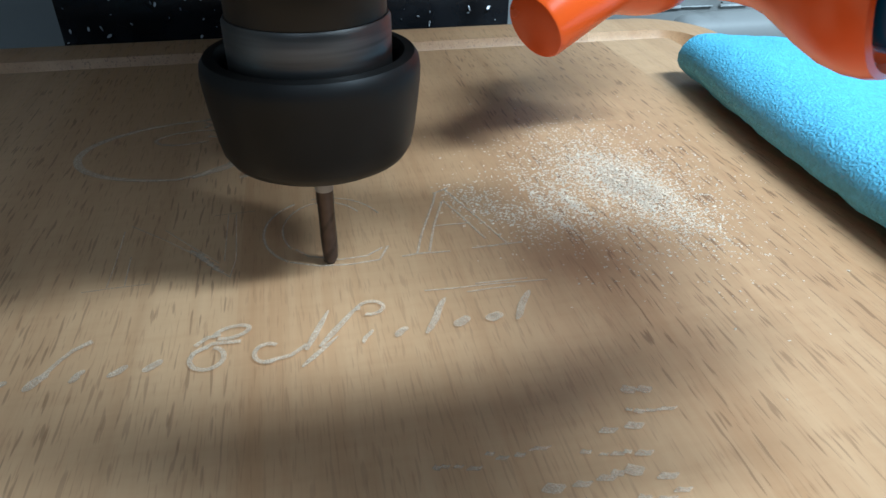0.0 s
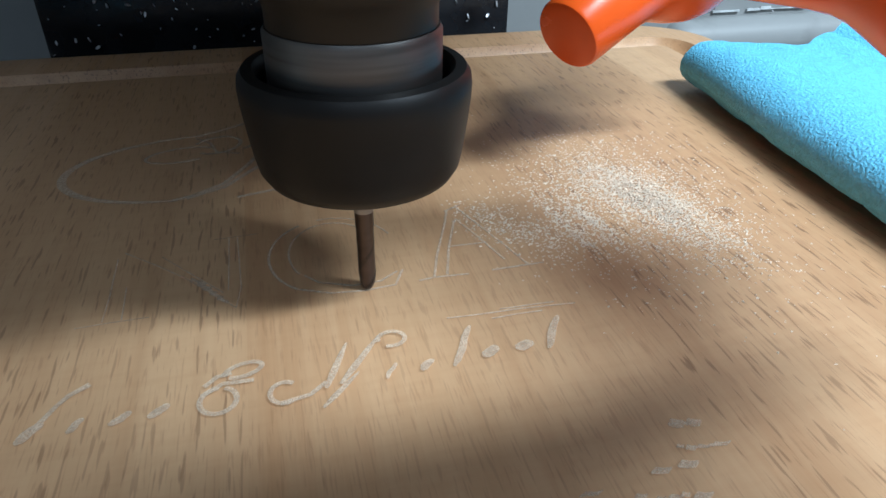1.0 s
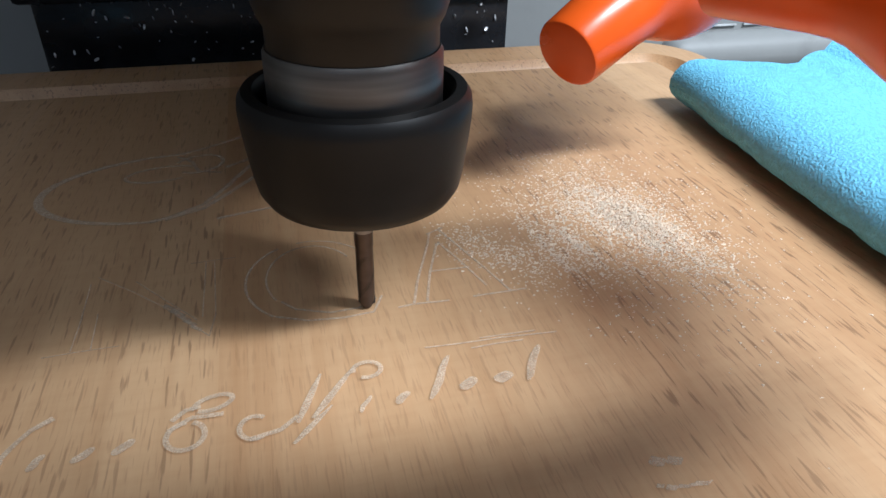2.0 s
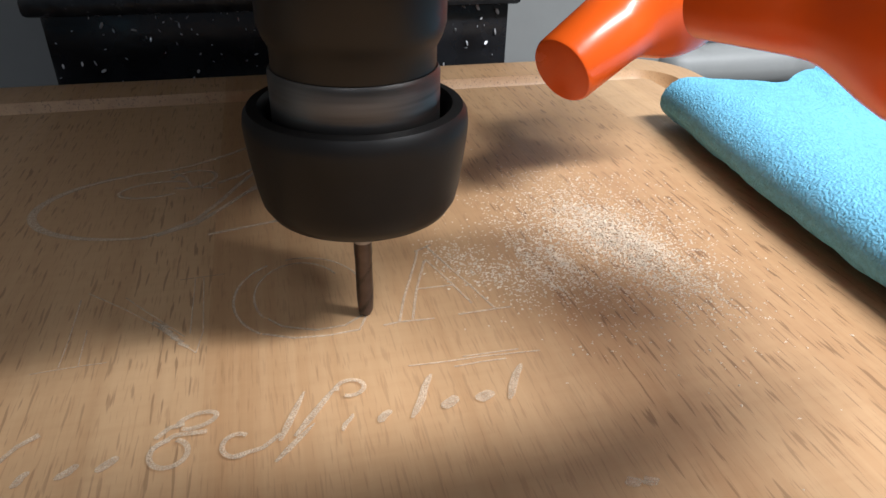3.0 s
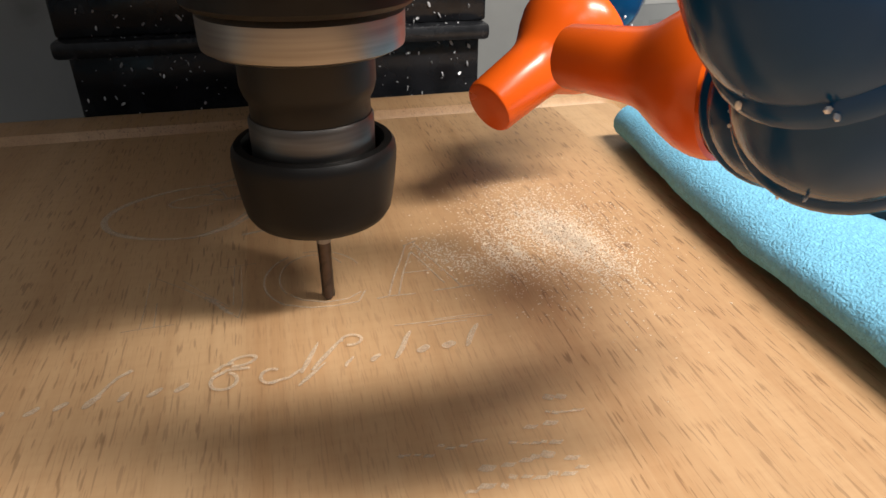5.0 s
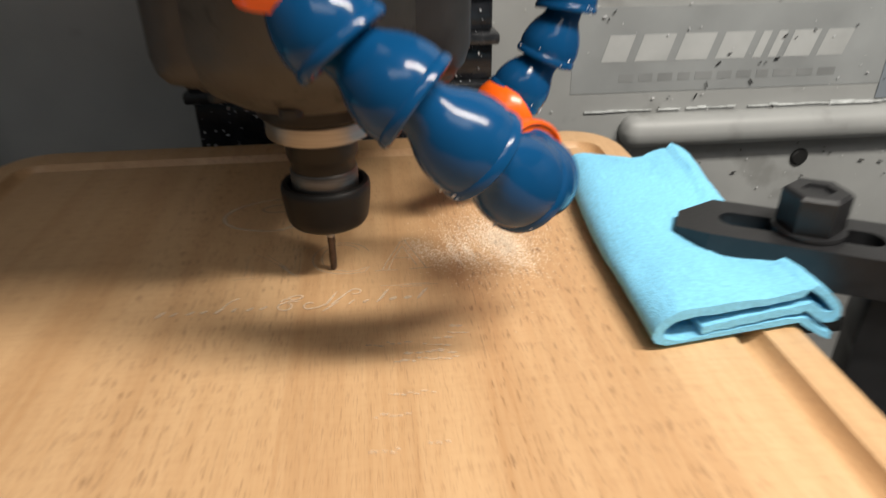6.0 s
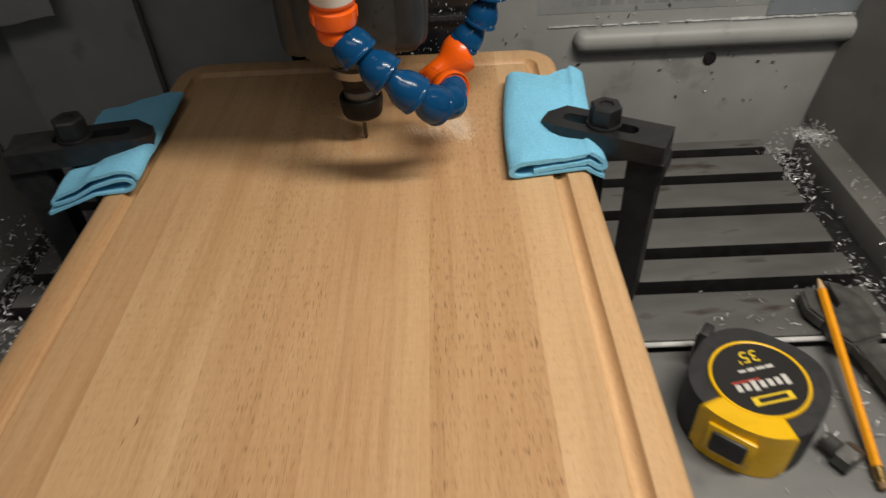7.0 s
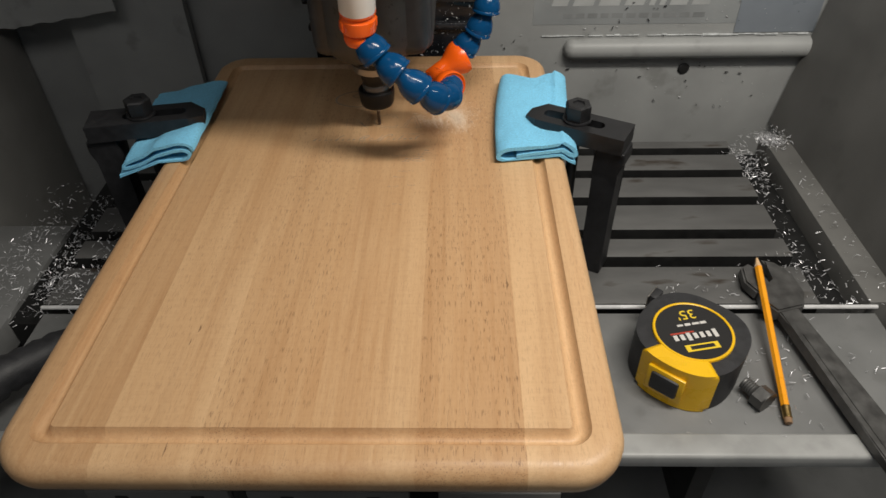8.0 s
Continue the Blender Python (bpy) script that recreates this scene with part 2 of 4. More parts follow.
def lathe(profile, segs=48, m=None, bm=None):
    """A turned shape about z from (radius, height) rows; ends are closed."""
    bm = bm or bmesh.new()
    rings = []
    for r, z in profile:
        if r < 1e-6:
            rings.append([bm.verts.new((0, 0, z))])
        else:
            rings.append([bm.verts.new((r * math.cos(2 * math.pi * i / segs), r * math.sin(2 * math.pi * i / segs), z)) for i in range(segs)])
    for a, c in zip(rings, rings[1:]):
        for i in range(segs):
            j = (i + 1) % segs
            if len(a) == 1 and len(c) == 1:
                continue
            if len(a) == 1:
                bm.faces.new((a[0], c[i], c[j]))
            elif len(c) == 1:
                bm.faces.new((a[i], c[0], a[j]))
            else:
                bm.faces.new((a[i], c[i], c[j], a[j]))
    for ring in (rings[0], rings[-1]):
        if len(ring) > 2:
            bm.faces.new(ring)
    if m is not None:
        bmesh.ops.transform(bm, matrix=m, verts=[v for r in rings for v in r])
    return bm


def along(p, q):
    """A pose at p whose z axis points to q."""
    d = Vector(q) - Vector(p)
    return Matrix.Translation(p) @ d.to_track_quat("Z", "Y").to_matrix().to_4x4()


def ribbon(bm, pts, width, z):
    """A flat stroke along points (x, y)."""
    pts = [Vector((*p, 0)) for p in pts]
    pairs = []
    for i, p in enumerate(pts):
        d = (pts[min(i + 1, len(pts) - 1)] - pts[max(i - 1, 0)]).normalized()
        s = Vector((-d.y, d.x, 0)) * (width[i] if isinstance(width, list) else width) / 2
        pairs.append((bm.verts.new((p + s) + Vector((0, 0, z))), bm.verts.new((p - s) + Vector((0, 0, z)))))
    for a, c in zip(pairs, pairs[1:]):
        bm.faces.new((a[0], a[1], c[1], c[0]))


def tube(bm, pts, r, segs=12):
    pts = [Vector(p) for p in pts]
    rings = []
    for i, p in enumerate(pts):
        d = (pts[min(i + 1, len(pts) - 1)] - pts[max(i - 1, 0)]).normalized()
        a = d.orthogonal().normalized() if not rings else None
        if rings:
            a = (side - d * side.dot(d)).normalized()
        side = a
        c = d.cross(a)
        rr = r[i] if isinstance(r, list) else r
        rings.append([bm.verts.new(p + rr * (math.cos(2 * math.pi * k / segs) * a + math.sin(2 * math.pi * k / segs) * c)) for k in range(segs)])
    for a, c in zip(rings, rings[1:]):
        for k in range(segs):
            bm.faces.new((a[k], c[k], c[(k + 1) % segs], a[(k + 1) % segs]))
    bm.faces.new(rings[0])
    bm.faces.new(rings[-1])
    return bm


ON_TABLE, ON_HEAD = [], []   # what rides on the table, and on the head


# ---- the setting: room, enclosure, column ----
def setting():
    def wall(name, x0, x1, y0, y1, z0, z1, material, label):
        return tagged(part(name, boxed(x0, x1, y0, y1, z0, z1), material, smooth=False), label, "wall", kind="structure")

    tagged(part("floor", boxed(-2.2, 2.6, -2.4, 2.4, -1.06, -1.0), PANEL_DARK, smooth=False), "dull grey workshop floor under the machine", "floor", kind="structure")
    wall("wall_back_right", 0.10, 0.86, 0.650, 0.662, -0.40, 0.60, PANEL, "grey painted back panel with speckled grime")
    wall("wall_back_left", -0.40, 0.10, 0.650, 0.662, -0.40, 0.60, PANEL, "dull grey back panel in shadow")
    wall("wall_left", -0.412, -0.40, -0.10, 0.662, -0.40, 0.60, PANEL_DARK, "dull grey enclosure side panel")
    wall("wall_right", 0.860, 0.872, -0.10, 0.662, -0.40, 0.40, PANEL, "grey painted enclosure side panel")
    tagged(part("base_pan", boxed(-0.40, 0.86, -0.10, 0.65, -0.41, -0.40), TRAY, smooth=False), "grey chip pan under the machine table", "pan", kind="structure")
    # right: the leaning splash guard beside the table
    bm = bmesh.new()
    rows = [(0.732, -0.150), (0.755, 0.02), (0.782, 0.19)]
    vs = [[bm.verts.new((x + o, y, z)) for x, z in rows for o in (0, 0.004)] for y in (0.06, 0.645)]
    for k in range(2):
        for a, b in ((0, 2), (1, 3)):
            bm.faces.new((vs[0][2 * k + a % 2], vs[0][2 * k + 2 + a % 2], vs[1][2 * k + 2 + a % 2], vs[1][2 * k + a % 2]))
    for v in vs:
        bm.faces.new((v[0], v[1], v[3], v[2]))
        bm.faces.new((v[2], v[3], v[5], v[4]))
    bm.faces.new((vs[0][0], vs[1][0], vs[1][1], vs[0][1]))
    bm.faces.new((vs[0][4], vs[1][4], vs[1][5], vs[0][5]))
    tagged(part("splash_guard", bm, GUARD_SHADED, smooth=False), "dull grey leaning sheet-metal splash guard", "guard", kind="structure")
    # left: sheet guard beside the table
    tagged(part("side_guard", boxed(-0.306, -0.300, 0.05, 0.645, -0.40, 0.20), PANEL_DARK, smooth=False), "dull grey sheet-metal guard beside the table", "guard", kind="structure")
    tagged(part("back_fin", boxed(-0.215, -0.06, 0.628, 0.640, -0.40, 0.60), PANEL, smooth=False), "dull grey sheet bracket behind the table", "panel", kind="structure")
    # the long ledge pressed into the back panel
    bm = boxed(0.428, 0.86, 0.632, 0.660, -0.0526, -0.0259, 0.0125, 6)
    tagged(part("ledge", bm, PANEL), "rounded grey ledge along the back panel", "ledge", kind="structure")


setting()


def nameplate():
    """A recessed name panel on the back wall; its print stays as plain shapes."""
    th = empty("nameplate", "faded grey name panel with worn pale print", "sign")
    part("plate", boxed(0.385, 0.70, 0.6496, 0.650, -0.008, 0.058), mat("plate_grey", (0.255, 0.266, 0.268), 0.45, grain=0.14, scale=16), th)
    slant = Matrix(((1, 0, 0.28, -0.009), (0, 1, 0, 0), (0, 0, 1, 0), (0, 0, 0, 1)))
    x = 0.412
    for w in (0.020, 0.026, 0.026, 0.024):
        part("print_block", boxed(x, x + w, 0.6494, 0.6496, 0.0165, 0.0370, m=slant), LOGO, th)
        x += w + 0.007
    for w in (0.007, 0.007, 0.022, 0.022):
        part("print_block", boxed(x, x + w, 0.6494, 0.6496, 0.0165, 0.0370, m=slant), LOGO, th)
        x += w + 0.006
    x = 0.4236
    for w in (0.012, 0.011, 0.012, 0.010, 0.014, 0.012, 0.012, 0.010, 0.016, 0.013, 0.015):
        part("print_bar", boxed(x, x + w, 0.6494, 0.6496, 0.0005, 0.0068), LOGO_DARK, th)
        x += w + 0.0045


nameplate()


def back_panel_bits():
    """The film sheet beside the name panel, the pale highlight on its film's rim, the black disc for a hole under the
    ledge.
    """
    sheet = part("film_sheet", boxed(0.648, 0.752, 0.6488, 0.6496, -0.0205, 0.110, 0.0003), mat("blue_grey_film", (0.215, 0.238, 0.268), 0.30, grain=0.10, scale=18, bump=0.15, bump_scale=60))
    tagged(sheet, "thin blue-grey film sheet stuck on the back panel", "film")
    # broken pale bars: the highlight along the film's rim, put into the colour
    rnd = random.Random(77)
    bm = bmesh.new()
    x = 0.398
    while x < 0.745:
        w = rnd.uniform(0.006, 0.022)
        box(bm, x, x + w, 0.6484, 0.6496, -0.0235 + rnd.uniform(-0.0007, 0.0007), -0.0222 + rnd.uniform(-0.0006, 0.0010))
        x += w + (rnd.uniform(0.004, 0.02) if rnd.random() < 0.35 else 0.0002)
    tagged(part("film_glint", bm, mat("crinkled_film_highlight", (0.56, 0.58, 0.58), 0.16, grain=0.3, scale=160, bump=0.4, bump_scale=300), smooth=False), "crinkled rim of film along the back panel, its highlight painted pale", "film")
    # black disc in place of a dark hole in the panel
    plug = part("hole_disc", lathe([(0, 0), (0.0072, 0), (0.0078, 0.0008), (0.0078, 0.0016), (0.0060, 0.0030), (0, 0.0030)], 20, Matrix.Translation((0.594, 0.650, -0.0705)) @ pose(0, 0, 0, 90)), SLOT)
    tagged(plug, "small black disc standing in for a dark hole under the ledge", "plug")


back_panel_bits()


def wall_flecks():
    rnd = random.Random(21)
    bm = bmesh.new()
    for _ in range(85):
        x, z = rnd.uniform(0.345, 0.74), rnd.uniform(-0.13, 0.13)
        a, L, w = rnd.uniform(0, 3.1), 0.0008 + 0.0042 * rnd.random() ** 2, rnd.uniform(0.0003, 0.0010)
        front = 0.6318 if -0.0426 < z < -0.0359 and x > 0.435 else 0.6480
        box(bm, -w / 2, w / 2, -0.0006, 0.0006, -L / 2, L / 2, m=Matrix.Translation((x, front, z)) @ pose(0, 0, 0, 0, 90 - math.degrees(a), 0))
    # pale specks that stand in for small highlights on the panel
    bright = bmesh.new()
    for _ in range(110):
        x, z, q = rnd.uniform(0.32, 0.76), rnd.uniform(-0.13, 0.14), 0.0003 + 0.0009 * rnd.random() ** 3
        front = 0.6319 if -0.0426 < z < -0.0359 and x > 0.435 else 0.6482
        bmesh.ops.create_icosphere(bright, subdivisions=1, radius=q, matrix=Matrix.LocRotScale((x, front, z), Euler((0, rnd.uniform(0, 3), 0)), (1.6, 0.6, 0.7)))
    tagged(part("glint_specks", bright, SWARF, smooth=False), "tiny bright specks put in as highlights on the grey back panel", "chips", kind="stuff")
    tagged(part("dark_chips", bm, SLOT, smooth=False), "dark chips stuck to the grey back panel", "chips", kind="stuff")


wall_flecks()


def column():
    """The column's telescoping cover: stacked black plates with worn lips."""
    th = empty("way_cover", "glossy black telescoping way cover flecked with chips", "machine cover")
    lows = [-0.030, 0.0225, 0.0545, 0.0865, 0.1185, 0.1565, 0.200, 0.24, 0.30, 0.36, 0.44, 0.54, 0.66]
    for i, (z0, z1) in enumerate(zip(lows, lows[1:])):
        y, out = 0.588 + 0.003 * i, 0.004 * (i > 0)
        part("plate", boxed(0.110 - out, 0.307 + out, y, 0.648, z0, z1 - 0.004, 0.0015), COVER, th)
        part("lip", boxed(0.105 - out, 0.311 + out, y - 0.006, y + 0.02, z1 - 0.008, z1, 0.0022), RIDGE, th, "worn lip with metal chips")
    part("foot", boxed(0.108, 0.309, 0.590, 0.648, -0.40, -0.030, 0.002), COVER, th)
    bm = bmesh.new()
    rnd = random.Random(5)
    for _ in range(1150):
        z = rnd.choice((rnd.uniform(-0.02, 0.12), rnd.choice(lows[1:5]) - 0.001))
        x = rnd.uniform(0.112, 0.305)
        s = 0.0005 + 0.0016 * rnd.random() ** 3
        i = max(k for k in range(len(lows)) if lows[k] <= z)
        y = 0.588 + 0.003 * i - 0.0004
        m = Matrix.LocRotScale((x, y, z), Euler([rnd.uniform(0, 3) for _ in range(3)]), (s * 2.2, s, s * 0.6))
        bmesh.ops.create_icosphere(bm, subdivisions=0 + 1, radius=0.5, matrix=m)
    ob = part("chip_specks", bm, SWARF)
    tagged(ob, "tiny bright metal chips on the black cover", "chips", kind="stuff")


column()


# ---- the head: housing, holder, cutter, coolant hoses ----
def spindle_head():
    th = empty("spindle_head", "grey cast mill head with a stained round nose", "machine head", pose(*AXIS, 0))
    part("nose", lathe([(0.0, 0.0745), (0.024, 0.0745), (0.030, 0.0765), (0.038, 0.0815), (0.0445, 0.0890), (0.0475, 0.0980), (0.048, 0.24), (0, 0.24)], 64), HEAD_GREY, th)
    part("collar", lathe([(0.0, 0.0690), (0.0215, 0.0690), (0.0225, 0.0700), (0.0225, 0.0755), (0, 0.0755)], 48), BODY_STEEL, th, "dark steel collar")
    part("casting", boxed(-0.050, 0.054, -0.032, 0.192, 0.084, 0.70, 0.012, 3), HEAD_DARK, th, "dark grey rear casting")
    part("rear_casting", boxed(-0.050, 0.056, 0.012, 0.192, 0.0700, 0.30, 0.010, 3), HEAD_DARK, th, "dark grey rear casting")
    # unseen body, widened and raised to cast shade over the board's left
    part("body", boxed(-0.112, 0.100, -0.106, 0.19, 0.222, 0.74, 0.012, 3), HEAD_DARK, th, "dark grey upper casting out of view, sized to shade the board")
    for k in range(6):
        a = radians(60 * k + 20)
        part("bolt", lathe([(0.004, 0), (0.004, 0.003), (0.0015, 0.003), (0.0015, 0.0015), (0, 0.0015)], 16, pose(0.034 * math.cos(a), 0.034 * math.sin(a), 0.0805, 180)), BLACK_STEEL, th)
    ON_HEAD.append(th)


spindle_head()


def tool_holder():
    """The turning holder: flange, body, ring, clamping nut and cutter, about its own axis."""
    th = empty("tool_holder", "dark steel collet holder with a satin black nut and cutter", "tool holder", pose(*AXIS, 0))
    part("flange", lathe([(0, 0.0606), (0.0185, 0.0606), (0.0198, 0.0613), (0.0200, 0.0624), (0.0200, 0.0676), (0.0192, 0.0685), (0.0170, 0.0688), (0.0170, 0.0700), (0, 0.0700)], 64), BRIGHT, th, "bright turned steel flange")
    part("body", lathe([(0, 0.046), (0.0124, 0.046), (0.0124, 0.0500), (0.0132, 0.0515), (0.0138, 0.0535), (0.0138, 0.0612), (0, 0.0612)], 64), BODY_STEEL, th, "dark steel shank")
    part("ring", lathe([(0, 0.034), (0.0128, 0.034), (0.0130, 0.0345), (0.0130, 0.0463), (0.0126, 0.0470), (0, 0.0470)], 64), WORN_RING, th, "worn grey steel ring")
    part("nut", lathe([(0, 0.0234), (0.0120, 0.0234), (0.0138, 0.0237), (0.0150, 0.0244), (0.0159, 0.0259), (0.0164, 0.0283), (0.0170, 0.0328), (0.0174, 0.0365), (0.0175, 0.0385), (0.0173, 0.0400), (0.0166, 0.0410),
                       (0.0150, 0.0412), (0.0143, 0.0404), (0.0140, 0.0385), (0.0140, 0.0350), (0, 0.0350)], 72), NUT_BLACK, th, "satin black clamping nut")
    cut = part("cutter", lathe([(0.0, 0.0), (0.0009, 0.0004), (0.0014, 0.0016), (0.00152, 0.004), (0.00152, 0.013), (0.00160, 0.0132), (0.00160, 0.0240), (0, 0.0240)], 24), CARBIDE, th, "slim carbide engraving cutter")
    part("shank_band", lathe([(0.00150, 0.0160), (0.00166, 0.0160), (0.00166, 0.0236), (0.00150, 0.0236)], 24), BARE, cut, "bright bare shank")
    for s in (0, 180):
        bm = bmesh.new()
        pts = [(0.00135 * math.cos(radians(s) + z * 500), 0.00135 * math.sin(radians(s) + z * 500), z) for z in np.linspace(0.001, 0.0115, 16)]
        tube(bm, pts, 0.00024, 6)
        part("flute", bm, BODY_STEEL, cut)
    return th


HOLDER = tool_holder()

LINK = [(0.0, -0.0045), (0.0070, -0.0040), (0.0076, -0.0020), (0.0078, 0.0000), (0.0081, 0.0026), (0.0093, 0.0048), (0.0112, 0.0074), (0.0127, 0.0103), (0.0136, 0.0133), (0.0139, 0.0157), (0.0136, 0.0178), (0.0141, 0.0184), (0.0143, 0.0192), (0.0142, 0.0202),
        (0.0136, 0.0207), (0.0122, 0.0206), (0.0108, 0.0196), (0.0, 0.0190)]
NOZZLE = [(0.0118, 0.0000), (0.0128, -0.0010), (0.0136, -0.0006), (0.0139, 0.0010), (0.0138, 0.0035), (0.0130, 0.0065), (0.0114, 0.0098), (0.0096, 0.0128), (0.0082, 0.0152), (0.0074, 0.0175), (0.0070, 0.0205), (0.0064, 0.0345), (0.0061, 0.0352)]


def hose(th, joints, size, chips=0):
    """Ball-and-socket links from joint to joint: a narrow neck that swells into a round socket with a lip."""
    for p, q in zip(joints, joints[1:]):
        k = (Vector(q) - Vector(p)).length / 0.0200
        part("segment", lathe([(r * size, z * k) for r, z in LINK], 40, along(Vector(p), Vector(q))), BLUE_HOSE, th)
    if chips:
        rnd = random.Random(chips)
        bm = bmesh.new()
        for p, q in zip(joints[1:], joints[2:]):
            m = along(Vector(p), Vector(q))
            k = (Vector(q) - Vector(p)).length / 0.0200
            for _ in range(5):
                a, z, s = rnd.gauss(-0.9, 0.9), rnd.gauss(0.0188, 0.0012) * k, rnd.uniform(0.0003, 0.0008)
                r = 0.0143 * size
                bmesh.ops.create_icosphere(bm, subdivisions=1, radius=1, matrix=m @ Matrix.LocRotScale((r * math.cos(a), r * math.sin(a), z), Euler((rnd.uniform(0, 3), rnd.uniform(0, 3), a)), (s, s * 0.6, s * 0.35)))
        tagged(part("stuck_chips", bm, SWARF, th, smooth=False), "bright metal chips stuck to the hose", kind="stuff")


def front_hose():
    th = empty("coolant_hose", "glossy blue jointed coolant hose with an orange valve and nozzle", "hose")
    part("stem", lathe([(0, 0.0050), (0.0140, 0.0050), (0.0145, 0.0065), (0.0145, 0.065), (0, 0.065)], 40, along((0.2095, 0.3080, 0.1400), (0.2101, 0.3062, 0.1549))), WHITE, th, "white plastic stem")
    v = part("valve", lathe([(0, -0.003), (0.0110, -0.003), (0.0122, 0.0), (0.0126, 0.004), (0.0112, 0.0065), (0.0138, 0.008), (0.0143, 0.0095), (0.0143, 0.0185), (0.0134, 0.0196), (0.0128, 0.0208), (0.0141, 0.0222), (0.0146, 0.0232), (0.0146, 0.0262), (0.0138, 0.0270), (0, 0.0270)], 40,
                            along((0.2085, 0.3100, 0.1215), (0.2095, 0.3080, 0.1415))), ORANGE, th, "orange plastic valve")
    part("grip", boxed(-0.0152, 0.0152, -0.0035, 0.0035, 0.0095, 0.0180, 0.0012, m=along((0.2085, 0.3100, 0.1215), (0.2095, 0.3080, 0.1415))), ORANGE, v)
    hose(th, [(0.2082, 0.3092, 0.1262), (0.2228, 0.3045, 0.1085), (0.2400, 0.2990, 0.0955), (0.2568, 0.3010, 0.0800), (0.2715, 0.3120, 0.0655)], 0.98, 8)
    hose(th, [(0.2715, 0.3120, 0.0655), (0.2792, 0.3310, 0.0600)], 0.96)
    hose(th, [(0.2792, 0.3310, 0.0600), (0.2812, 0.3500, 0.0585)], 0.80)
    m = along((0.2815, 0.3480, 0.0585), (0.2640, 0.3810, 0.0560))
    part("nozzle", lathe([(r * 1.06, z * 1.05) for r, z in NOZZLE + [(0.0054, 0.0355), (0.0, 0.0353)]], 48, m), ORANGE, th, "orange plastic nozzle")
    ON_HEAD.append(th)


def back_hose():
    th = empty("coolant_hose", "glossy blue jointed coolant hose with an orange nozzle behind it", "hose")
    hose(th, [(0.298, 0.452, 0.216), (0.304, 0.450, 0.196), (0.310, 0.448, 0.175), (0.315, 0.445, 0.154), (0.3175, 0.4420, 0.1330), (0.3178, 0.4386, 0.1130), (0.3150, 0.4360, 0.0935), (0.3070, 0.4360, 0.0730), (0.2935, 0.4360, 0.0555)], 0.95, 5)
    tip, bell = Vector((0.2589, 0.4191, 0.0331)), Vector((0.2916, 0.4356, 0.0485))
    part("nozzle", lathe([(r * 1.25, z * 1.13) for r, z in NOZZLE + [(0.0054, 0.0355), (0.0, 0.0353)]], 48, along(bell, tip)), ORANGE, th, "orange plastic nozzle")
    ON_HEAD.append(th)


front_hose()
back_hose()


# ---- the table and what stands on it ----
def table():
    th = empty("machine_table", "ground cast-iron machine table with long T-slots", "table")
    slots = [0.343, 0.390, 0.453, 0.511, 0.563]
    half = 0.0082
    edges = [0.279] + [e for s in slots for e in (s - half, s + half)] + [0.588]
    for a, b in zip(edges[::2], edges[1::2]):
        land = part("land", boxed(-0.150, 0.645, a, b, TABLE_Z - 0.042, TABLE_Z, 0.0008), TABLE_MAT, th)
        land.data.materials.append(SLOT)       # shade inside the slots, painted on their flanks
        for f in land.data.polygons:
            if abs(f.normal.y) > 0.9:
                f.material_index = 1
    # slot bottoms and channels carry their shade as near-black colour
    part("core", boxed(-0.150, 0.645, 0.281, 0.587, TABLE_Z - 0.075, TABLE_Z - 0.0415), SLOT, th, "slot bottoms painted near-black for the shade in them", smooth=False)
    part("end_channel", boxed(0.6455, 0.694, 0.279, 0.600, TABLE_Z - 0.075, TABLE_Z - 0.030), SLOT, th, "drain channel with its shade painted near-black", smooth=False)
    part("end_plate", boxed(0.694, 0.730, 0.279, 0.600, TABLE_Z - 0.060, TABLE_Z + 0.002, 0.001), GUARD_SHADED, th, "dull grey painted end plate")
    part("left_channel", boxed(-0.200, -0.1505, 0.279, 0.600, TABLE_Z - 0.075, TABLE_Z - 0.030), SLOT, th, "drain channel with its shade painted near-black", smooth=False)
    part("left_plate", boxed(-0.290, -0.200, 0.10, 0.440, TABLE_Z - 0.060, TABLE_Z - 0.024, 0.001), TRAY, th, "grey painted side plate")
    bm = bmesh.new()
    tube(bm, [(-0.150, 0.2755, TABLE_Z - 0.001), (0.700, 0.2755, TABLE_Z - 0.001)], 0.0022, 10)
    part("front_rail", bm, RAIL, th, "bright polished edge rail")
    part("front_tray", boxed(-0.150, 0.70, 0.1300, 0.2735, TABLE_Z - 0.016, TABLE_Z - 0.008, 0.001), TRAY, th, "grey painted front tray")
    part("tray_lip", boxed(-0.150, 0.632, 0.106, 0.1298, TABLE_Z - 0.020, TABLE_Z - 0.003, 0.0032, 3), LIP, th, "pale worn folded tray lip")
    # apron, saddle and brace: under-table shade is painted in as near-black
    part("apron", boxed(-0.12, 0.64, 0.29, 0.57, -0.26, TABLE_Z - 0.075, 0.004), SLOT, th, "saddle casting painted near-black for the shade under the table")
    part("saddle", boxed(0.05, 0.40, 0.20, 0.60, -0.3995, -0.26, 0.004), SLOT, th, "saddle casting painted near-black for the shade under the table")
    for x0, x1 in ((-0.060, 0.072), (0.088, 0.236), (0.262, 0.372)):
        strip = part("front_strip", boxed(x0, x1, 0.108, 0.116, -0.330, -0.2120, 0.002), GUARD_SHADED, th, "grey slotted strip under the tray")
        # no real openings: proud black plates paint the dark of the holes
        for k in (0.25, 0.78):
            x = x0 + (x1 - x0) * k
            part("slot", boxed(x - 0.006, x + 0.006, 0.1072, 0.1085, -0.232, -0.2190, 0.0004), SLOT, strip)
    part("brace", boxed(0.495, 0.512, 0.13, 0.29, -0.30, TABLE_Z - 0.018, 0.002), SLOT, th, "tray brace painted near-black for the shade under the tray")
    ON_TABLE.append(th)
    return th


table()
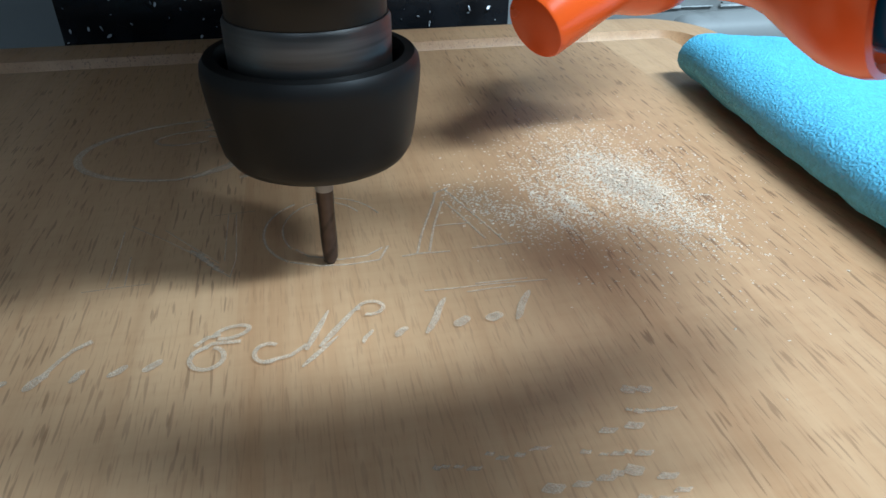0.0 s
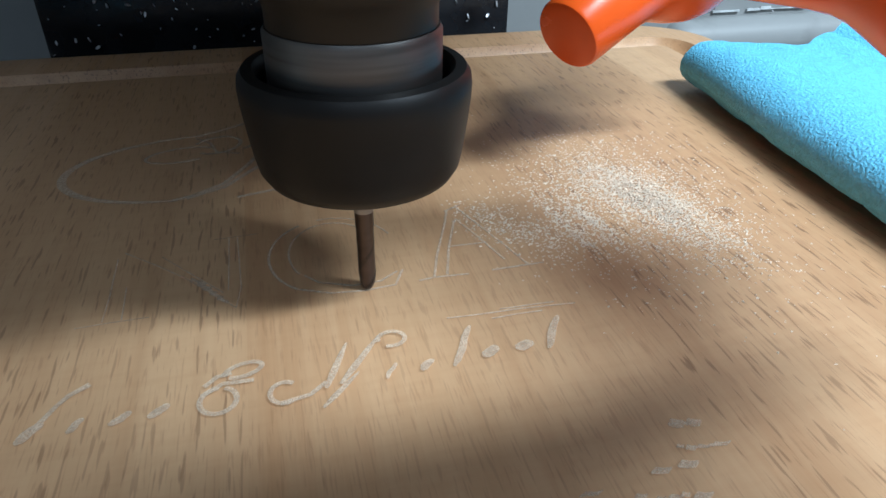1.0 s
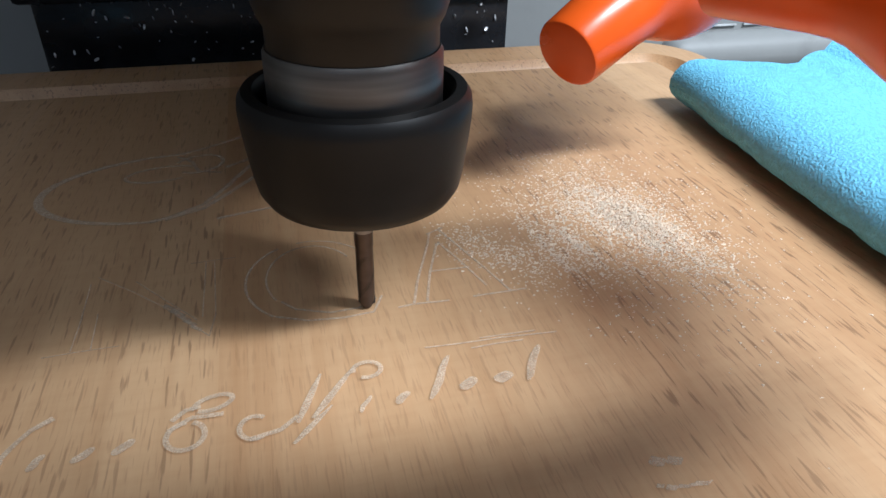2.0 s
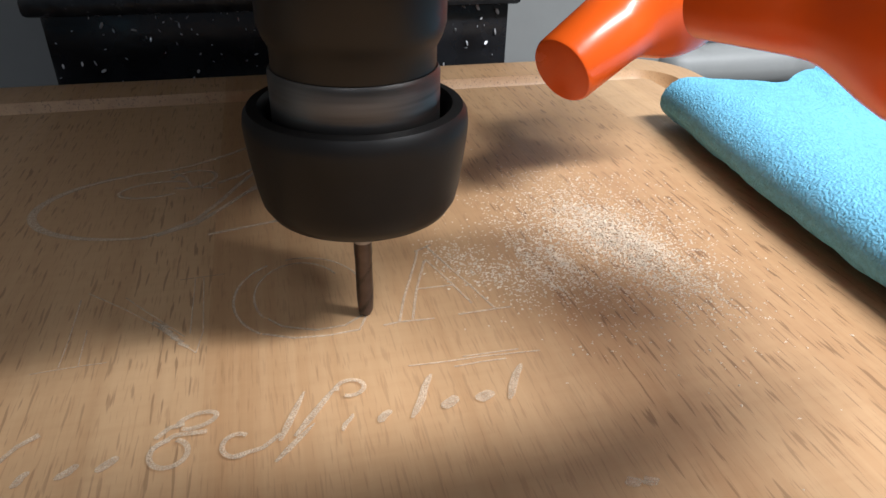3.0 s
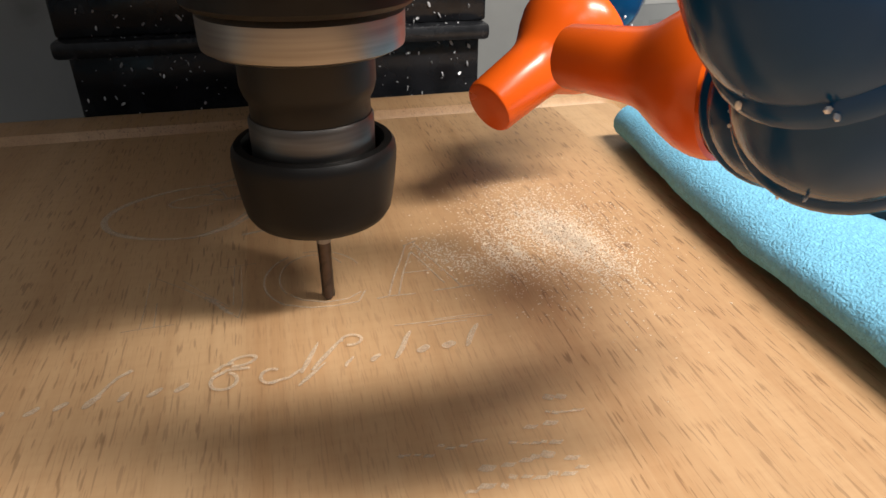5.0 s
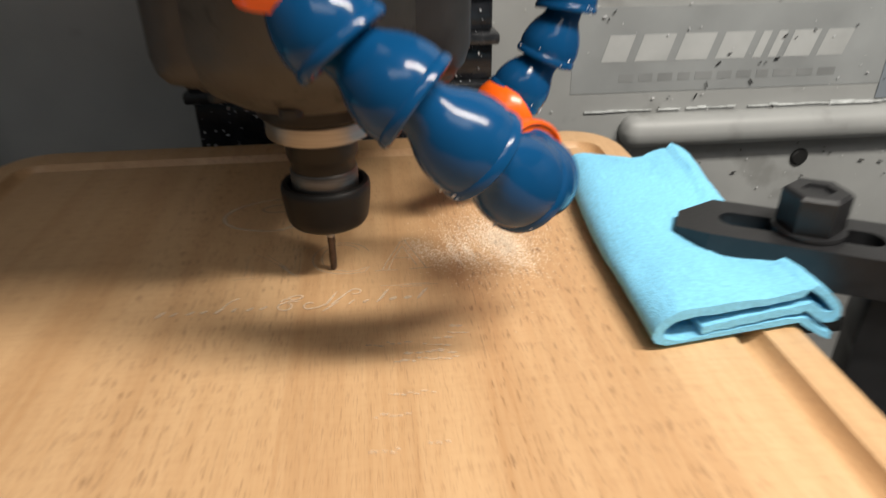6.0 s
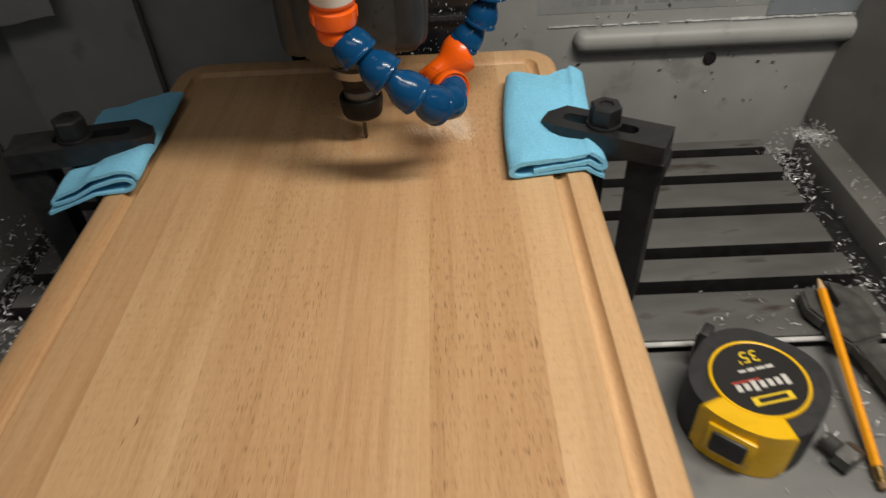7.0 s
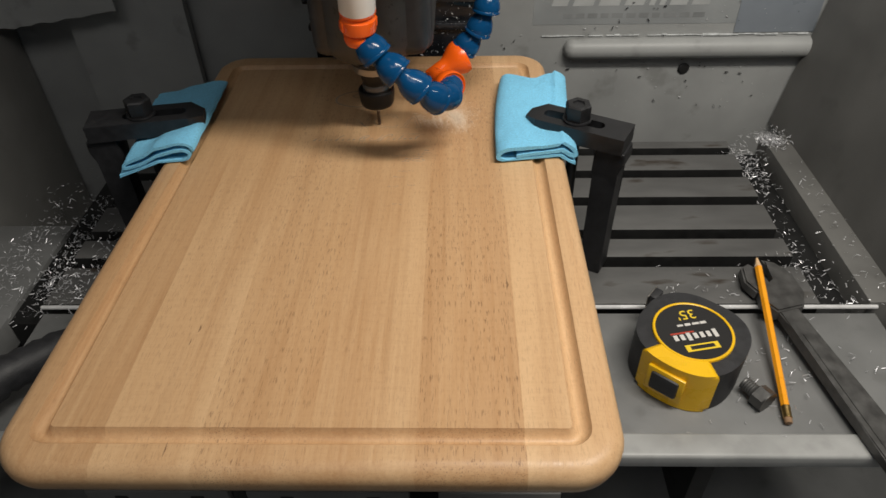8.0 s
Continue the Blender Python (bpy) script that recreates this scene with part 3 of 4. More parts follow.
TRAY_Z = TABLE_Z - 0.008


def board_shape():
    """The board as rounded-rectangle rings: full bullnose edge, flat rim, round juice groove, flat field."""
    bm = bmesh.new()
    rows = [(0.010, -BT), (0.005, -BT + 0.0012), (0.0015, -BT + 0.0045), (0.0, -BT / 2 - 0.002), (0.0, -BT / 2 + 0.003), (0.0012, -0.0058), (0.0035, -0.0028), (0.0070, -0.0008), (0.0105, 0.0), (0.0190, 0.0)]
    g0, g1 = 0.0200, 0.0318
    rows += [(g0 + (g1 - g0) * k / 10, -0.0062 * math.sin(math.pi * k / 10) ** 0.8) for k in range(11)]
    rows += [(0.0326, 0.0)]
    corner, segs = 0.034, 14
    rings = []
    for inset, z in rows:
        r = max(corner - inset, 0.003)
        back = BL - inset - r - 0.008 * (inset > 0.0195)      # the rim is wider at the back
        ring = []
        for cx, cy, a0 in ((BW - inset - r, back, 0), (inset + r, back, 90), (inset + r, inset + r, 180), (BW - inset - r, inset + r, 270)):
            for k in range(segs + 1):
                a = radians(a0 + 90 * k / segs)
                ring.append(bm.verts.new((cx + r * math.cos(a), cy + r * math.sin(a), z)))
        rings.append(ring)
    n = len(rings[0])
    for a, c in zip(rings, rings[1:]):
        for i in range(n):
            bm.faces.new((a[i], a[(i + 1) % n], c[(i + 1) % n], c[i]))
    bm.faces.new(rings[0])
    bm.faces.new(rings[-1])
    bmesh.ops.recalc_face_normals(bm, faces=bm.faces)
    return bm


STAVES = [0.0, 0.066, 0.126, 0.1915, 0.2555, 0.3205, BW]
TINTS = [0.48, 0.84, 0.66, 0.56, 0.45, 0.98]
PORES = [0.30, 0.42, 0.80, 0.28, 1.0, 0.30]


def board():
    th = empty("cutting_board", "oiled beech cutting board with juice groove and half-engraved field", "cutting board")
    whole = board_shape()
    for a, b, tint, pores in zip(STAVES, STAVES[1:], TINTS, PORES):
        bm = whole.copy()
        for x, inner, outer in ((a, True, False), (b, False, True)):
            if 0 < x < BW:
                cut = bmesh.ops.bisect_plane(bm, geom=bm.verts[:] + bm.edges[:] + bm.faces[:], plane_co=(x, 0, 0), plane_no=(1, 0, 0), clear_inner=inner, clear_outer=outer)
                es = [e for e in cut["geom_cut"] if isinstance(e, bmesh.types.BMEdge)]
                bmesh.ops.holes_fill(bm, edges=es)
        part("stave", bm, WOOD, th, angle=50).color = (tint, pores, 0, 1)
    whole.free()
    engraving(th)
    ON_TABLE.append(th)
    return th


def arc(cx, cy, rx, ry, a0, a1, turn=0, n=26):
    c, s = math.cos(radians(turn)), math.sin(radians(turn))
    out = []
    for k in range(n + 1):
        a = radians(a0 + (a1 - a0) * k / n)
        x, y = rx * math.cos(a), ry * math.sin(a)
        out.append((cx + c * x - s * y, cy + s * x + c * y))
    return out


def engraving(th):
    """Shallow pale cuts: swashes and outlines, and a row of bars where the small script runs."""
    level = [0.00006]

    def stroke(pts, w, name="engraved_line"):
        bm = bmesh.new()
        level[0] += 0.000004
        ribbon(bm, pts, w, level[0])
        part(name, bm, CUT, th, smooth=False)

    # the large swash
    fine = 0.00125
    stroke(arc(0.1800, 0.4435, 0.0295, 0.0180, 85, 262, 4, 34), [fine * (0.7 + 0.9 * math.sin(math.pi * k / 34)) for k in range(35)])
    stroke([(0.1790, 0.4612), (0.1852, 0.4640), (0.1925, 0.4685), (0.2002, 0.4746), (0.2060, 0.4790)], fine)
    stroke([(0.1760, 0.4255), (0.1800, 0.4268), (0.1870, 0.4316), (0.1918, 0.4395), (0.1965, 0.4490), (0.2015, 0.4575)], fine)
    stroke([(0.1790, 0.4258), (0.1871, 0.4297), (0.1932, 0.4371), (0.1985, 0.4440), (0.2040, 0.4515)], fine)
    stroke([(0.1915, 0.4510), (0.1957, 0.4537), (0.2008, 0.4590), (0.2060, 0.4625)], fine)
    stroke([(0.1980, 0.4435), (0.2030, 0.4470), (0.2090, 0.4490)], fine * 0.8)
    stroke([(0.1900, 0.4240), (0.1935, 0.4248), (0.1997, 0.4262), (0.2075, 0.4278)], fine * 0.8)
    stroke(arc(0.1765, 0.4500, 0.0085, 0.0042, 30, 300, 8), fine * 0.8)
    stroke(arc(0.1850, 0.4545, 0.0060, 0.0050, -160, 130, 30), fine * 0.8)
    stroke([(0.1795, 0.4600), (0.1832, 0.4560), (0.1850, 0.4500), (0.1905, 0.4480)], fine * 0.7)
    fine = 0.00052
    # the round outline that the cutter is on
    stroke(arc(0.2082, 0.3960, 0.0124, 0.0136, 118, 232), fine)
    stroke([(0.2008, 0.3852), (0.2062, 0.3828), (0.2122, 0.3822), (0.2179, 0.3827), (0.2190, 0.3850), (0.2201, 0.3873)], fine)
    stroke([(0.2020, 0.3895), (0.2044, 0.3866), (0.2103, 0.3842), (0.2155, 0.3845), (0.2190, 0.3869)], fine)
    stroke(arc(0.2082, 0.3965, 0.0086, 0.0112, 30, 215), fine * 0.8)
    stroke(arc(0.2082, 0.3960, 0.0124, 0.0136, 20, 100), fine * 0.8)
    # the outlines beside it
    for pts in ([(0.2223, 0.3829), (0.2254, 0.3833), (0.2319, 0.3829)], [(0.2254, 0.3835), (0.2275, 0.3902), (0.2325, 0.4029), (0.2340, 0.4075)], [(0.2279, 0.3836), (0.2305, 0.3925), (0.2345, 0.4030)],
                [(0.2333, 0.4070), (0.2373, 0.4091)], [(0.2362, 0.4085), (0.2392, 0.3990), (0.2420, 0.3900), (0.2438, 0.3835)], [(0.2348, 0.4035), (0.2372, 0.3960), (0.2400, 0.3860)],
                [(0.2308, 0.3930), (0.2385, 0.3928)], [(0.2365, 0.3831), (0.2470, 0.3833)]):
        stroke(pts, fine)
    # the outline at the far end of the row
    for pts in ([(0.1640, 0.3826), (0.1690, 0.3829), (0.1756, 0.3830)], [(0.1681, 0.3832), (0.1683, 0.3905), (0.1680, 0.4030)], [(0.1712, 0.3832), (0.1708, 0.3930)], [(0.1690, 0.4050), (0.1760, 0.3985), (0.1813, 0.3929), (0.1898, 0.3823)],
                [(0.1760, 0.4020), (0.1810, 0.3956), (0.1876, 0.3873)], [(0.1898, 0.3823), (0.1907, 0.3882), (0.1900, 0.4060)], [(0.1885, 0.3880), (0.1884, 0.4060)], [(0.1855, 0.4062), (0.1940, 0.4066)]):
        stroke(pts, fine * 0.42)
    for k in range(5):
        stroke([(0.1818 + 0.0012 * k, 0.3930 - 0.0018 * k), (0.1845 + 0.0010 * k, 0.3905 - 0.0016 * k)], fine * 1.4, "scuff")
    # ruled scratches
    for pts in ([(0.2244, 0.3709), (0.2303, 0.3706), (0.2374, 0.3705), (0.2475, 0.3698)], [(0.2319, 0.3690), (0.2365, 0.3692), (0.2411, 0.3691)], [(0.2340, 0.3712), (0.2440, 0.3710)]):
        stroke(pts, fine * 0.7, "scratch")
    # pale ray flecks across the grain, in short broken dashes
    rnd = random.Random(31)
    for x0, x1, y, w in ((0.218, 0.232, 0.3316, 0.0008), (0.231, 0.247, 0.3256, 0.0014), (0.2274, 0.2478, 0.3222, 0.0012), (0.2420, 0.2470, 0.3334, 0.0010), (0.2475, 0.2525, 0.3355, 0.0008), (0.2485, 0.2515, 0.3398, 0.0014),
                         (0.2203, 0.2298, 0.2956, 0.0009), (0.2185, 0.2265, 0.2812, 0.0008), (0.2356, 0.2420, 0.2829, 0.0008), (0.225, 0.240, 0.3050, 0.0006), (0.224, 0.232, 0.2550, 0.0007), (0.238, 0.246, 0.3290, 0.0008)):
        x = x0
        while x < x1:
            d = rnd.uniform(0.0012, 0.0038)
            yy, ww = y + rnd.gauss(0, 0.0005), w * rnd.uniform(0.6, 1.5)
            stroke([(x, yy), (x + d * 0.35, yy + 0.0002), (x + d * 0.7, yy - 0.0001), (x + d, yy + 0.0002)], [ww * 0.2, ww, ww * 0.8, ww * 0.2], "ray_fleck")
            x += d * rnd.uniform(0.7, 1.3)
    # small dark knots in the wood
    for x, y, w, h in ((0.3165, 0.1560, 0.0016, 0.0110), (0.1005, 0.1120, 0.0014, 0.0070), (0.0975, 0.1000, 0.0008, 0.0060), (0.1080, 0.0160, 0.0010, 0.0100)):
        bm = bmesh.new()
        ribbon(bm, [(x, y - h / 2), (x + w * 0.4, y), (x + w * 0.1, y + h / 2)], [w * 0.2, w, w * 0.25], 0.00005)
        part("knot", bm, KNOT, th, "small dark knot", smooth=False)
    # small script, as slanted bars and flourishes
    bars = [(0.1611, 0.3579, 0.0028, 0.0032, 0.0018), (0.1675, 0.3584, 0.0017, 0.0024, 0.0013), (0.1730, 0.3586, 0.0027, 0.0020, 0.0014), (0.1781, 0.3586, 0.0025, 0.0024, 0.0015), (0.1395, 0.3575, 0.0030, 0.0040, 0.0018),
            (0.1450, 0.3580, 0.0022, 0.0024, 0.0014), (0.1510, 0.3582, 0.0024, 0.0022, 0.0014), (0.1560, 0.3584, 0.0022, 0.0022, 0.0014),
            (0.2118, 0.3585, 0.0020, 0.0032, 0.0008), (0.2172, 0.3591, 0.0023, 0.0020, 0.0014), (0.2226, 0.3588, 0.0050, 0.0090, 0.0013),
            (0.2277, 0.3598, 0.0028, 0.0021, 0.0019), (0.2333, 0.3601, 0.0029, 0.0016, 0.0021), (0.2382, 0.3593, 0.0046, 0.0076, 0.0014)]
    for x, y, dx, dy, w in bars:
        stroke([(x + dx * u + 0.0002 * math.sin(7 * u + 900 * x), y + dy * u) for u in (0, 0.15, 0.4, 0.7, 0.9, 1)], [w * j for j in (0.35, 0.85, 1.0, 0.9, 0.75, 0.3)], "script_bar")
    stroke([(0.1630, 0.3600), (0.1651, 0.3640), (0.1665, 0.3660), (0.1690, 0.3677)], [0.0010, 0.0008, 0.0009, 0.0011], "script_bar")
    for pts in (arc(0.1874, 0.3598, 0.0026, 0.0026, 60, 400, 30), arc(0.1910, 0.3656, 0.0028, 0.0014, -150, 190, 15), [(0.1853, 0.3631), (0.1871, 0.3649), (0.1892, 0.3653)], [(0.1850, 0.3612), (0.1880, 0.3632), (0.1925, 0.3630)]):
        stroke(pts, 0.00085, "script_flourish")
    for pts in (arc(0.1968, 0.3592, 0.0021, 0.0022, 40, 290, 10), [(0.1962, 0.3571), (0.2004, 0.3579), (0.2030, 0.3600)], arc(0.2142, 0.3675, 0.0022, 0.0018, -120, 190, 0)):
        stroke(pts, 0.00080, "script_flourish")
    for x, y, dx, dy, w in ((0.2028, 0.3586, 0.0042, 0.0096, 0.0012), (0.2050, 0.3590, 0.0074, 0.0098, 0.0012), (0.2020, 0.3548, 0.0060, 0.0062, 0.0010)):
        stroke([(x + dx * u, y + dy * u) for u in (0, 0.3, 0.7, 1)], [w * j for j in (0.5, 1.0, 0.8, 0.3)], "script_bar")


def shavings():
    """The heap of pale dust beside the cut."""
    rnd = random.Random(11)
    bm = bmesh.new()
    for _ in range(10500):
        k = rnd.random()
        if k < 0.38:                      # the crest, lying along the grain
            u, v = rnd.gauss(0, 0.0120), rnd.gauss(0, 0.0048)
            x, y = 0.2800 + 0.24 * u * -1 + v, 0.4010 + 0.97 * u + 0.24 * v
            d = max(0, 1 - (u / 0.014) ** 2 - (v / 0.006) ** 2)
        elif k < 0.46:                    # two thin drifts caught in cut lines
            u = rnd.gauss(0, 0.0075)
            x, y = 0.2572 + 0.0055 * (rnd.random() < 0.5) - 0.12 * u + rnd.gauss(0, 0.0014), 0.3965 + u
            d = 0
        elif k < 0.93:
            x, y, d = rnd.gauss(0.2755, 0.0125), rnd.gauss(0.4050, 0.0165), 0
        else:
            u = rnd.random()
            x, y, d = 0.2375 + 0.016 * u + rnd.gauss(0, 0.0028), 0.4050 - 0.016 * u + rnd.gauss(0, 0.0045), 0
        z = rnd.random() * 0.0006 * d
        s = rnd.uniform(0.00012, 0.00036)
        m = Matrix.LocRotScale((x, y, z + s * 0.3), Euler([rnd.uniform(-0.4, 0.4), rnd.uniform(-0.4, 0.4), rnd.uniform(0, 6.3)]), (s * rnd.uniform(0.8, 1.7), s, s * 0.35))
        vs = [bm.verts.new(m @ Vector(p)) for p in ((1, 0, -0.5), (-0.6, 0.8, -0.5), (-0.6, -0.8, -0.5), (0, 0, 0.9))]
        for f in ((0, 1, 2), (0, 3, 1), (1, 3, 2), (2, 3, 0)):
            bm.faces.new([vs[i] for i in f])
    ob = tagged(part("wood_shavings", bm, CHIP, smooth=False), "heap of pale fine wood dust on the board", "shavings", kind="stuff")
    ON_TABLE.append(ob)


board()
shavings()


def riser(x0, x1, y0, y1):
    th = tagged(part("riser_block", boxed(x0, x1, y0, y1, TABLE_Z, -BT, 0.002), BLACK_STEEL), "black steel riser block under the cutting board", "riser block", "risers")
    ON_TABLE.append(th)


riser(0.335, 0.375, 0.33, 0.43)
riser(0.012, 0.052, 0.33, 0.43)


def cloth(name, path, y0, y1, thick, warp, label, lines=46):
    """A folded cloth: a section path (x, z) drawn along y, with thickness; warp(x, y, z) moves each point."""
    dense = []
    for (a, b), (c, d) in zip(path, path[1:]):
        n = max(2, int(math.hypot(c - a, d - b) / 0.0022))
        dense += [(a + (c - a) * k / n, b + (d - b) * k / n) for k in range(n)]
    dense.append(path[-1])
    for _ in range(3):
        dense = [dense[0]] + [tuple(0.25 * p + 0.5 * q + 0.25 * r for p, q, r in zip(dense[i - 1], dense[i], dense[i + 1])) for i in range(1, len(dense) - 1)] + [dense[-1]]
    up, down = [], []
    for i, (x, z) in enumerate(dense):
        a, b = dense[max(i - 1, 0)], dense[min(i + 1, len(dense) - 1)]
        d = Vector((b[0] - a[0], b[1] - a[1])).normalized()
        up.append((x - d.y * thick / 2, z + d.x * thick / 2))
        down.append((x + d.y * thick / 2, z - d.x * thick / 2))
    loop = up + down[::-1]
    bm = bmesh.new()
    rings = []
    for k in range(lines + 1):
        y = y0 + (y1 - y0) * k / lines
        rings.append([bm.verts.new(warp(x, y, z)) for x, z in loop])
    n = len(loop)
    for a, b in zip(rings, rings[1:]):
        for i in range(n):
            bm.faces.new((a[i], a[(i + 1) % n], b[(i + 1) % n], b[i]))
    for ring in (rings[0], rings[-1]):
        m = len(up)
        for i in range(m - 1):
            bm.faces.new((ring[i], ring[i + 1], ring[n - 2 - i], ring[n - 1 - i]))
    ob = tagged(part(name, bm, TOWEL, angle=70), label, "towel", "towels under the clamps")
    ON_TABLE.append(ob)
    return ob


def towels():
    def right(x, y, z):
        k = (y - 0.315) / 0.165
        lean = 0.013 * k - 0.004 * math.sin(3.1 * k)
        press = math.exp(-((x - 0.385) / 0.030) ** 2 - ((y - 0.385) / 0.045) ** 2)
        zz = z * (1 - 0.42 * press) * (1 - 0.18 * max(0, k - 0.6)) + 0.0022 * noise.noise(Vector((x, y * 0.6, z)) * 48) * (z > 0.004) + 0.0007 * noise.noise(Vector((x, y, z)) * 180)
        if x > BW - 0.004:
            zz -= 0.6 * (x - BW + 0.004) * (0.55 + 0.5 * (1 - k))
        y2 = y + 0.010 * (x - 0.33) / 0.07 * (1 - k) + -0.016 * math.exp(-((x - 0.352) / 0.014) ** 2) * max(k, 0) ** 4
        return (x - 0.0015 + lean * (1 - (x - 0.32) / 0.14), y2 + 0.003, 0.82 * max(zz, 0.0026) if x < BW - 0.004 else zz)

    path = [(0.392, 0.0030), (0.350, 0.0028), (0.326, 0.0030), (0.3195, 0.0062), (0.3180, 0.0110), (0.3210, 0.0160), (0.3290, 0.0182), (0.350, 0.0172), (0.372, 0.0180), (0.387, 0.0185), (0.3925, 0.0160), (0.3920, 0.0120), (0.386, 0.0100), (0.366, 0.0088), (0.336, 0.0080)]
    cloth("towel", path, 0.315, 0.466, 0.0042, right, "light blue microfibre towel folded under a clamp")

    def left(x, y, z):
        k = (y - 0.312) / 0.158
        press = math.exp(-((x - 0.00) / 0.030) ** 2 - ((y - 0.375) / 0.030) ** 2)
        zz = z * (1 - 0.40 * press) * (1 - 0.75 * max(0, k - 0.25)) + 0.0012 * noise.noise(Vector((x, y, z)) * 55) * (z > 0.004)
        if x < 0.003:
            zz -= 0.35 * (0.003 - x) * (1 - 0.9 * k)
        return (x - 0.003 - 0.010 * k, y + 0.35 * (x - 0.03) * (0.3 + 0.7 * k), max(zz, 0.0015) if x > 0.003 else zz)

    path = [(-0.034, 0.0020), (0.000, 0.0020), (0.026, 0.0024), (0.0345, 0.0050), (0.0355, 0.0092), (0.030, 0.0130), (0.018, 0.0128), (0.002, 0.0078), (-0.016, 0.0058), (-0.027, 0.0072), (-0.0295, 0.0100), (-0.026, 0.0120), (-0.006, 0.0130), (0.008, 0.0172), (0.024, 0.0200), (0.034, 0.0190), (0.0385, 0.0150), (0.0385, 0.0110)]
    cloth("towel", path, 0.322, 0.470, 0.0027, left, "light blue microfibre towel bunched in folds under a clamp")


towels()


def strap_clamp(nose, end, top, post_xy, stud_xy, label):
    """A slotted strap with a chamfered nose, its bolt and washer, and the bent post under its heel."""
    n, e = Vector((*nose, 0)), Vector((*end, 0))
    d = e - n
    length, ang = d.length, math.degrees(math.atan2(d.y, d.x))
    m = pose(nose[0], nose[1], top, 0, 0, ang)
    th = empty("strap_clamp", label, "clamp", m, "strap clamps")
    w, t = 0.0170, 0.0165
    outline = [(0, -0.0075), (0.013, -w), (length, -w), (length, w), (0.013, w), (0, 0.0075)]
    sx0, sx1, sr = 0.022, 0.070, 0.0062
    hole = []
    for k in range(9):
        a = radians(90 + 180 * k / 8)
        hole.append((sx0 + sr * math.cos(a), sr * math.sin(a)))
    for k in range(9):
        a = radians(-90 + 180 * k / 8)
        hole.append((sx1 + sr * math.cos(a), sr * math.sin(a)))
    bm = bmesh.new()
    rings = {}
    for z, key in ((0, "t"), (-t, "b")):
        rings[key] = ([bm.verts.new((x, y, z - (0.0035 if key == "t" and x < 0.001 else 0))) for x, y in outline], [bm.verts.new((x, y, z)) for x, y in hole])
        es = [bm.edges.new((r[i], r[(i + 1) % len(r)])) for r in rings[key] for i in range(len(r))]
        bmesh.ops.triangle_fill(bm, edges=es, use_beauty=True)
    for j in (0, 1):
        a, b = rings["t"][j], rings["b"][j]
        for i in range(len(a)):
            bm.faces.new((a[i], a[(i + 1) % len(a)], b[(i + 1) % len(b)], b[i]))
    strap = part("strap", bm, BLACK_STEEL, th, "black slotted steel strap", angle=30)
    inv = m.inverted()
    s = inv @ Vector((*stud_xy, top))
    part("washer", lathe([(0.0065, 0.0002), (0.0135, 0.0002), (0.0138, 0.0010), (0.0135, 0.0022), (0.0065, 0.0022)], 32, Matrix.Translation(s)), BLACK_STEEL, th)
    part("bolt_head", lathe([(0, 0.0022), (0.0121, 0.0022), (0.0125, 0.0030), (0.0125, 0.0162), (0.0112, 0.0176), (0.0060, 0.0176), (0.0056, 0.0160), (0, 0.0156)], 6, Matrix.Translation(s)), BLACK_STEEL, th, "black bolt head")
    bm = lathe([(0, TABLE_Z - top), (0.0056, TABLE_Z - top), (0.0056, 0.002), (0, 0.002)], 20, Matrix.Translation(s))
    part("stud", bm, BLACK_STEEL, th)
    p = inv @ Vector((*post_xy, top))
    low = TABLE_Z - top
    bm = bmesh.new()
    prof = [(-0.014, -t), (0.014, -t), (0.015, -t - 0.005), (0.015, -t - 0.014), (0.010, -t - 0.024), (0.010, low), (-0.013, low), (-0.013, -t - 0.030), (-0.014, -t - 0.024)]
    a = [bm.verts.new((p.x + x, p.y - 0.0135, z)) for x, z in prof]
    b = [bm.verts.new((p.x + x, p.y + 0.0135, z)) for x, z in prof]
    bm.faces.new(a)
    bm.faces.new(b)
    for i in range(len(prof)):
        bm.faces.new((a[i], a[(i + 1) % len(a)], b[(i + 1) % len(b)], b[i]))
    bmesh.ops.bevel(bm, geom=bm.edges[:], offset=0.001, segments=1, affect="EDGES")
    part("post", bm, BLACK_STEEL, th, "black steel post", angle=30)
    ON_TABLE.append(th)


strap_clamp((0.350, 0.381), (0.438, 0.334), 0.0215, (0.427, 0.340), (0.393, 0.358), "black steel strap clamp with bolt holding the towel and board")
strap_clamp((0.031, 0.380), (-0.076, 0.360), 0.0245, (-0.066, 0.362), (-0.026, 0.369), "black steel strap clamp with bolt, in shadow over a towel")


# ---- loose tools on the tray ----
def text_part(name, words, size, m, material, parent):
    cu = bpy.data.curves.new(name, "FONT")
    cu.body, cu.size, cu.align_x, cu.align_y, cu.extrude = words, size, "CENTER", "CENTER", 0.0001
    ob = new(name, cu)
    dg = bpy.context.evaluated_depsgraph_get()
    me = bpy.data.meshes.new_from_object(ob.evaluated_get(dg))
    bpy.data.objects.remove(ob)
    me.materials.clear()
    me.materials.append(material)
    o2 = new(name, me)
    o2.parent = parent
    o2.matrix_basis = m
    return o2


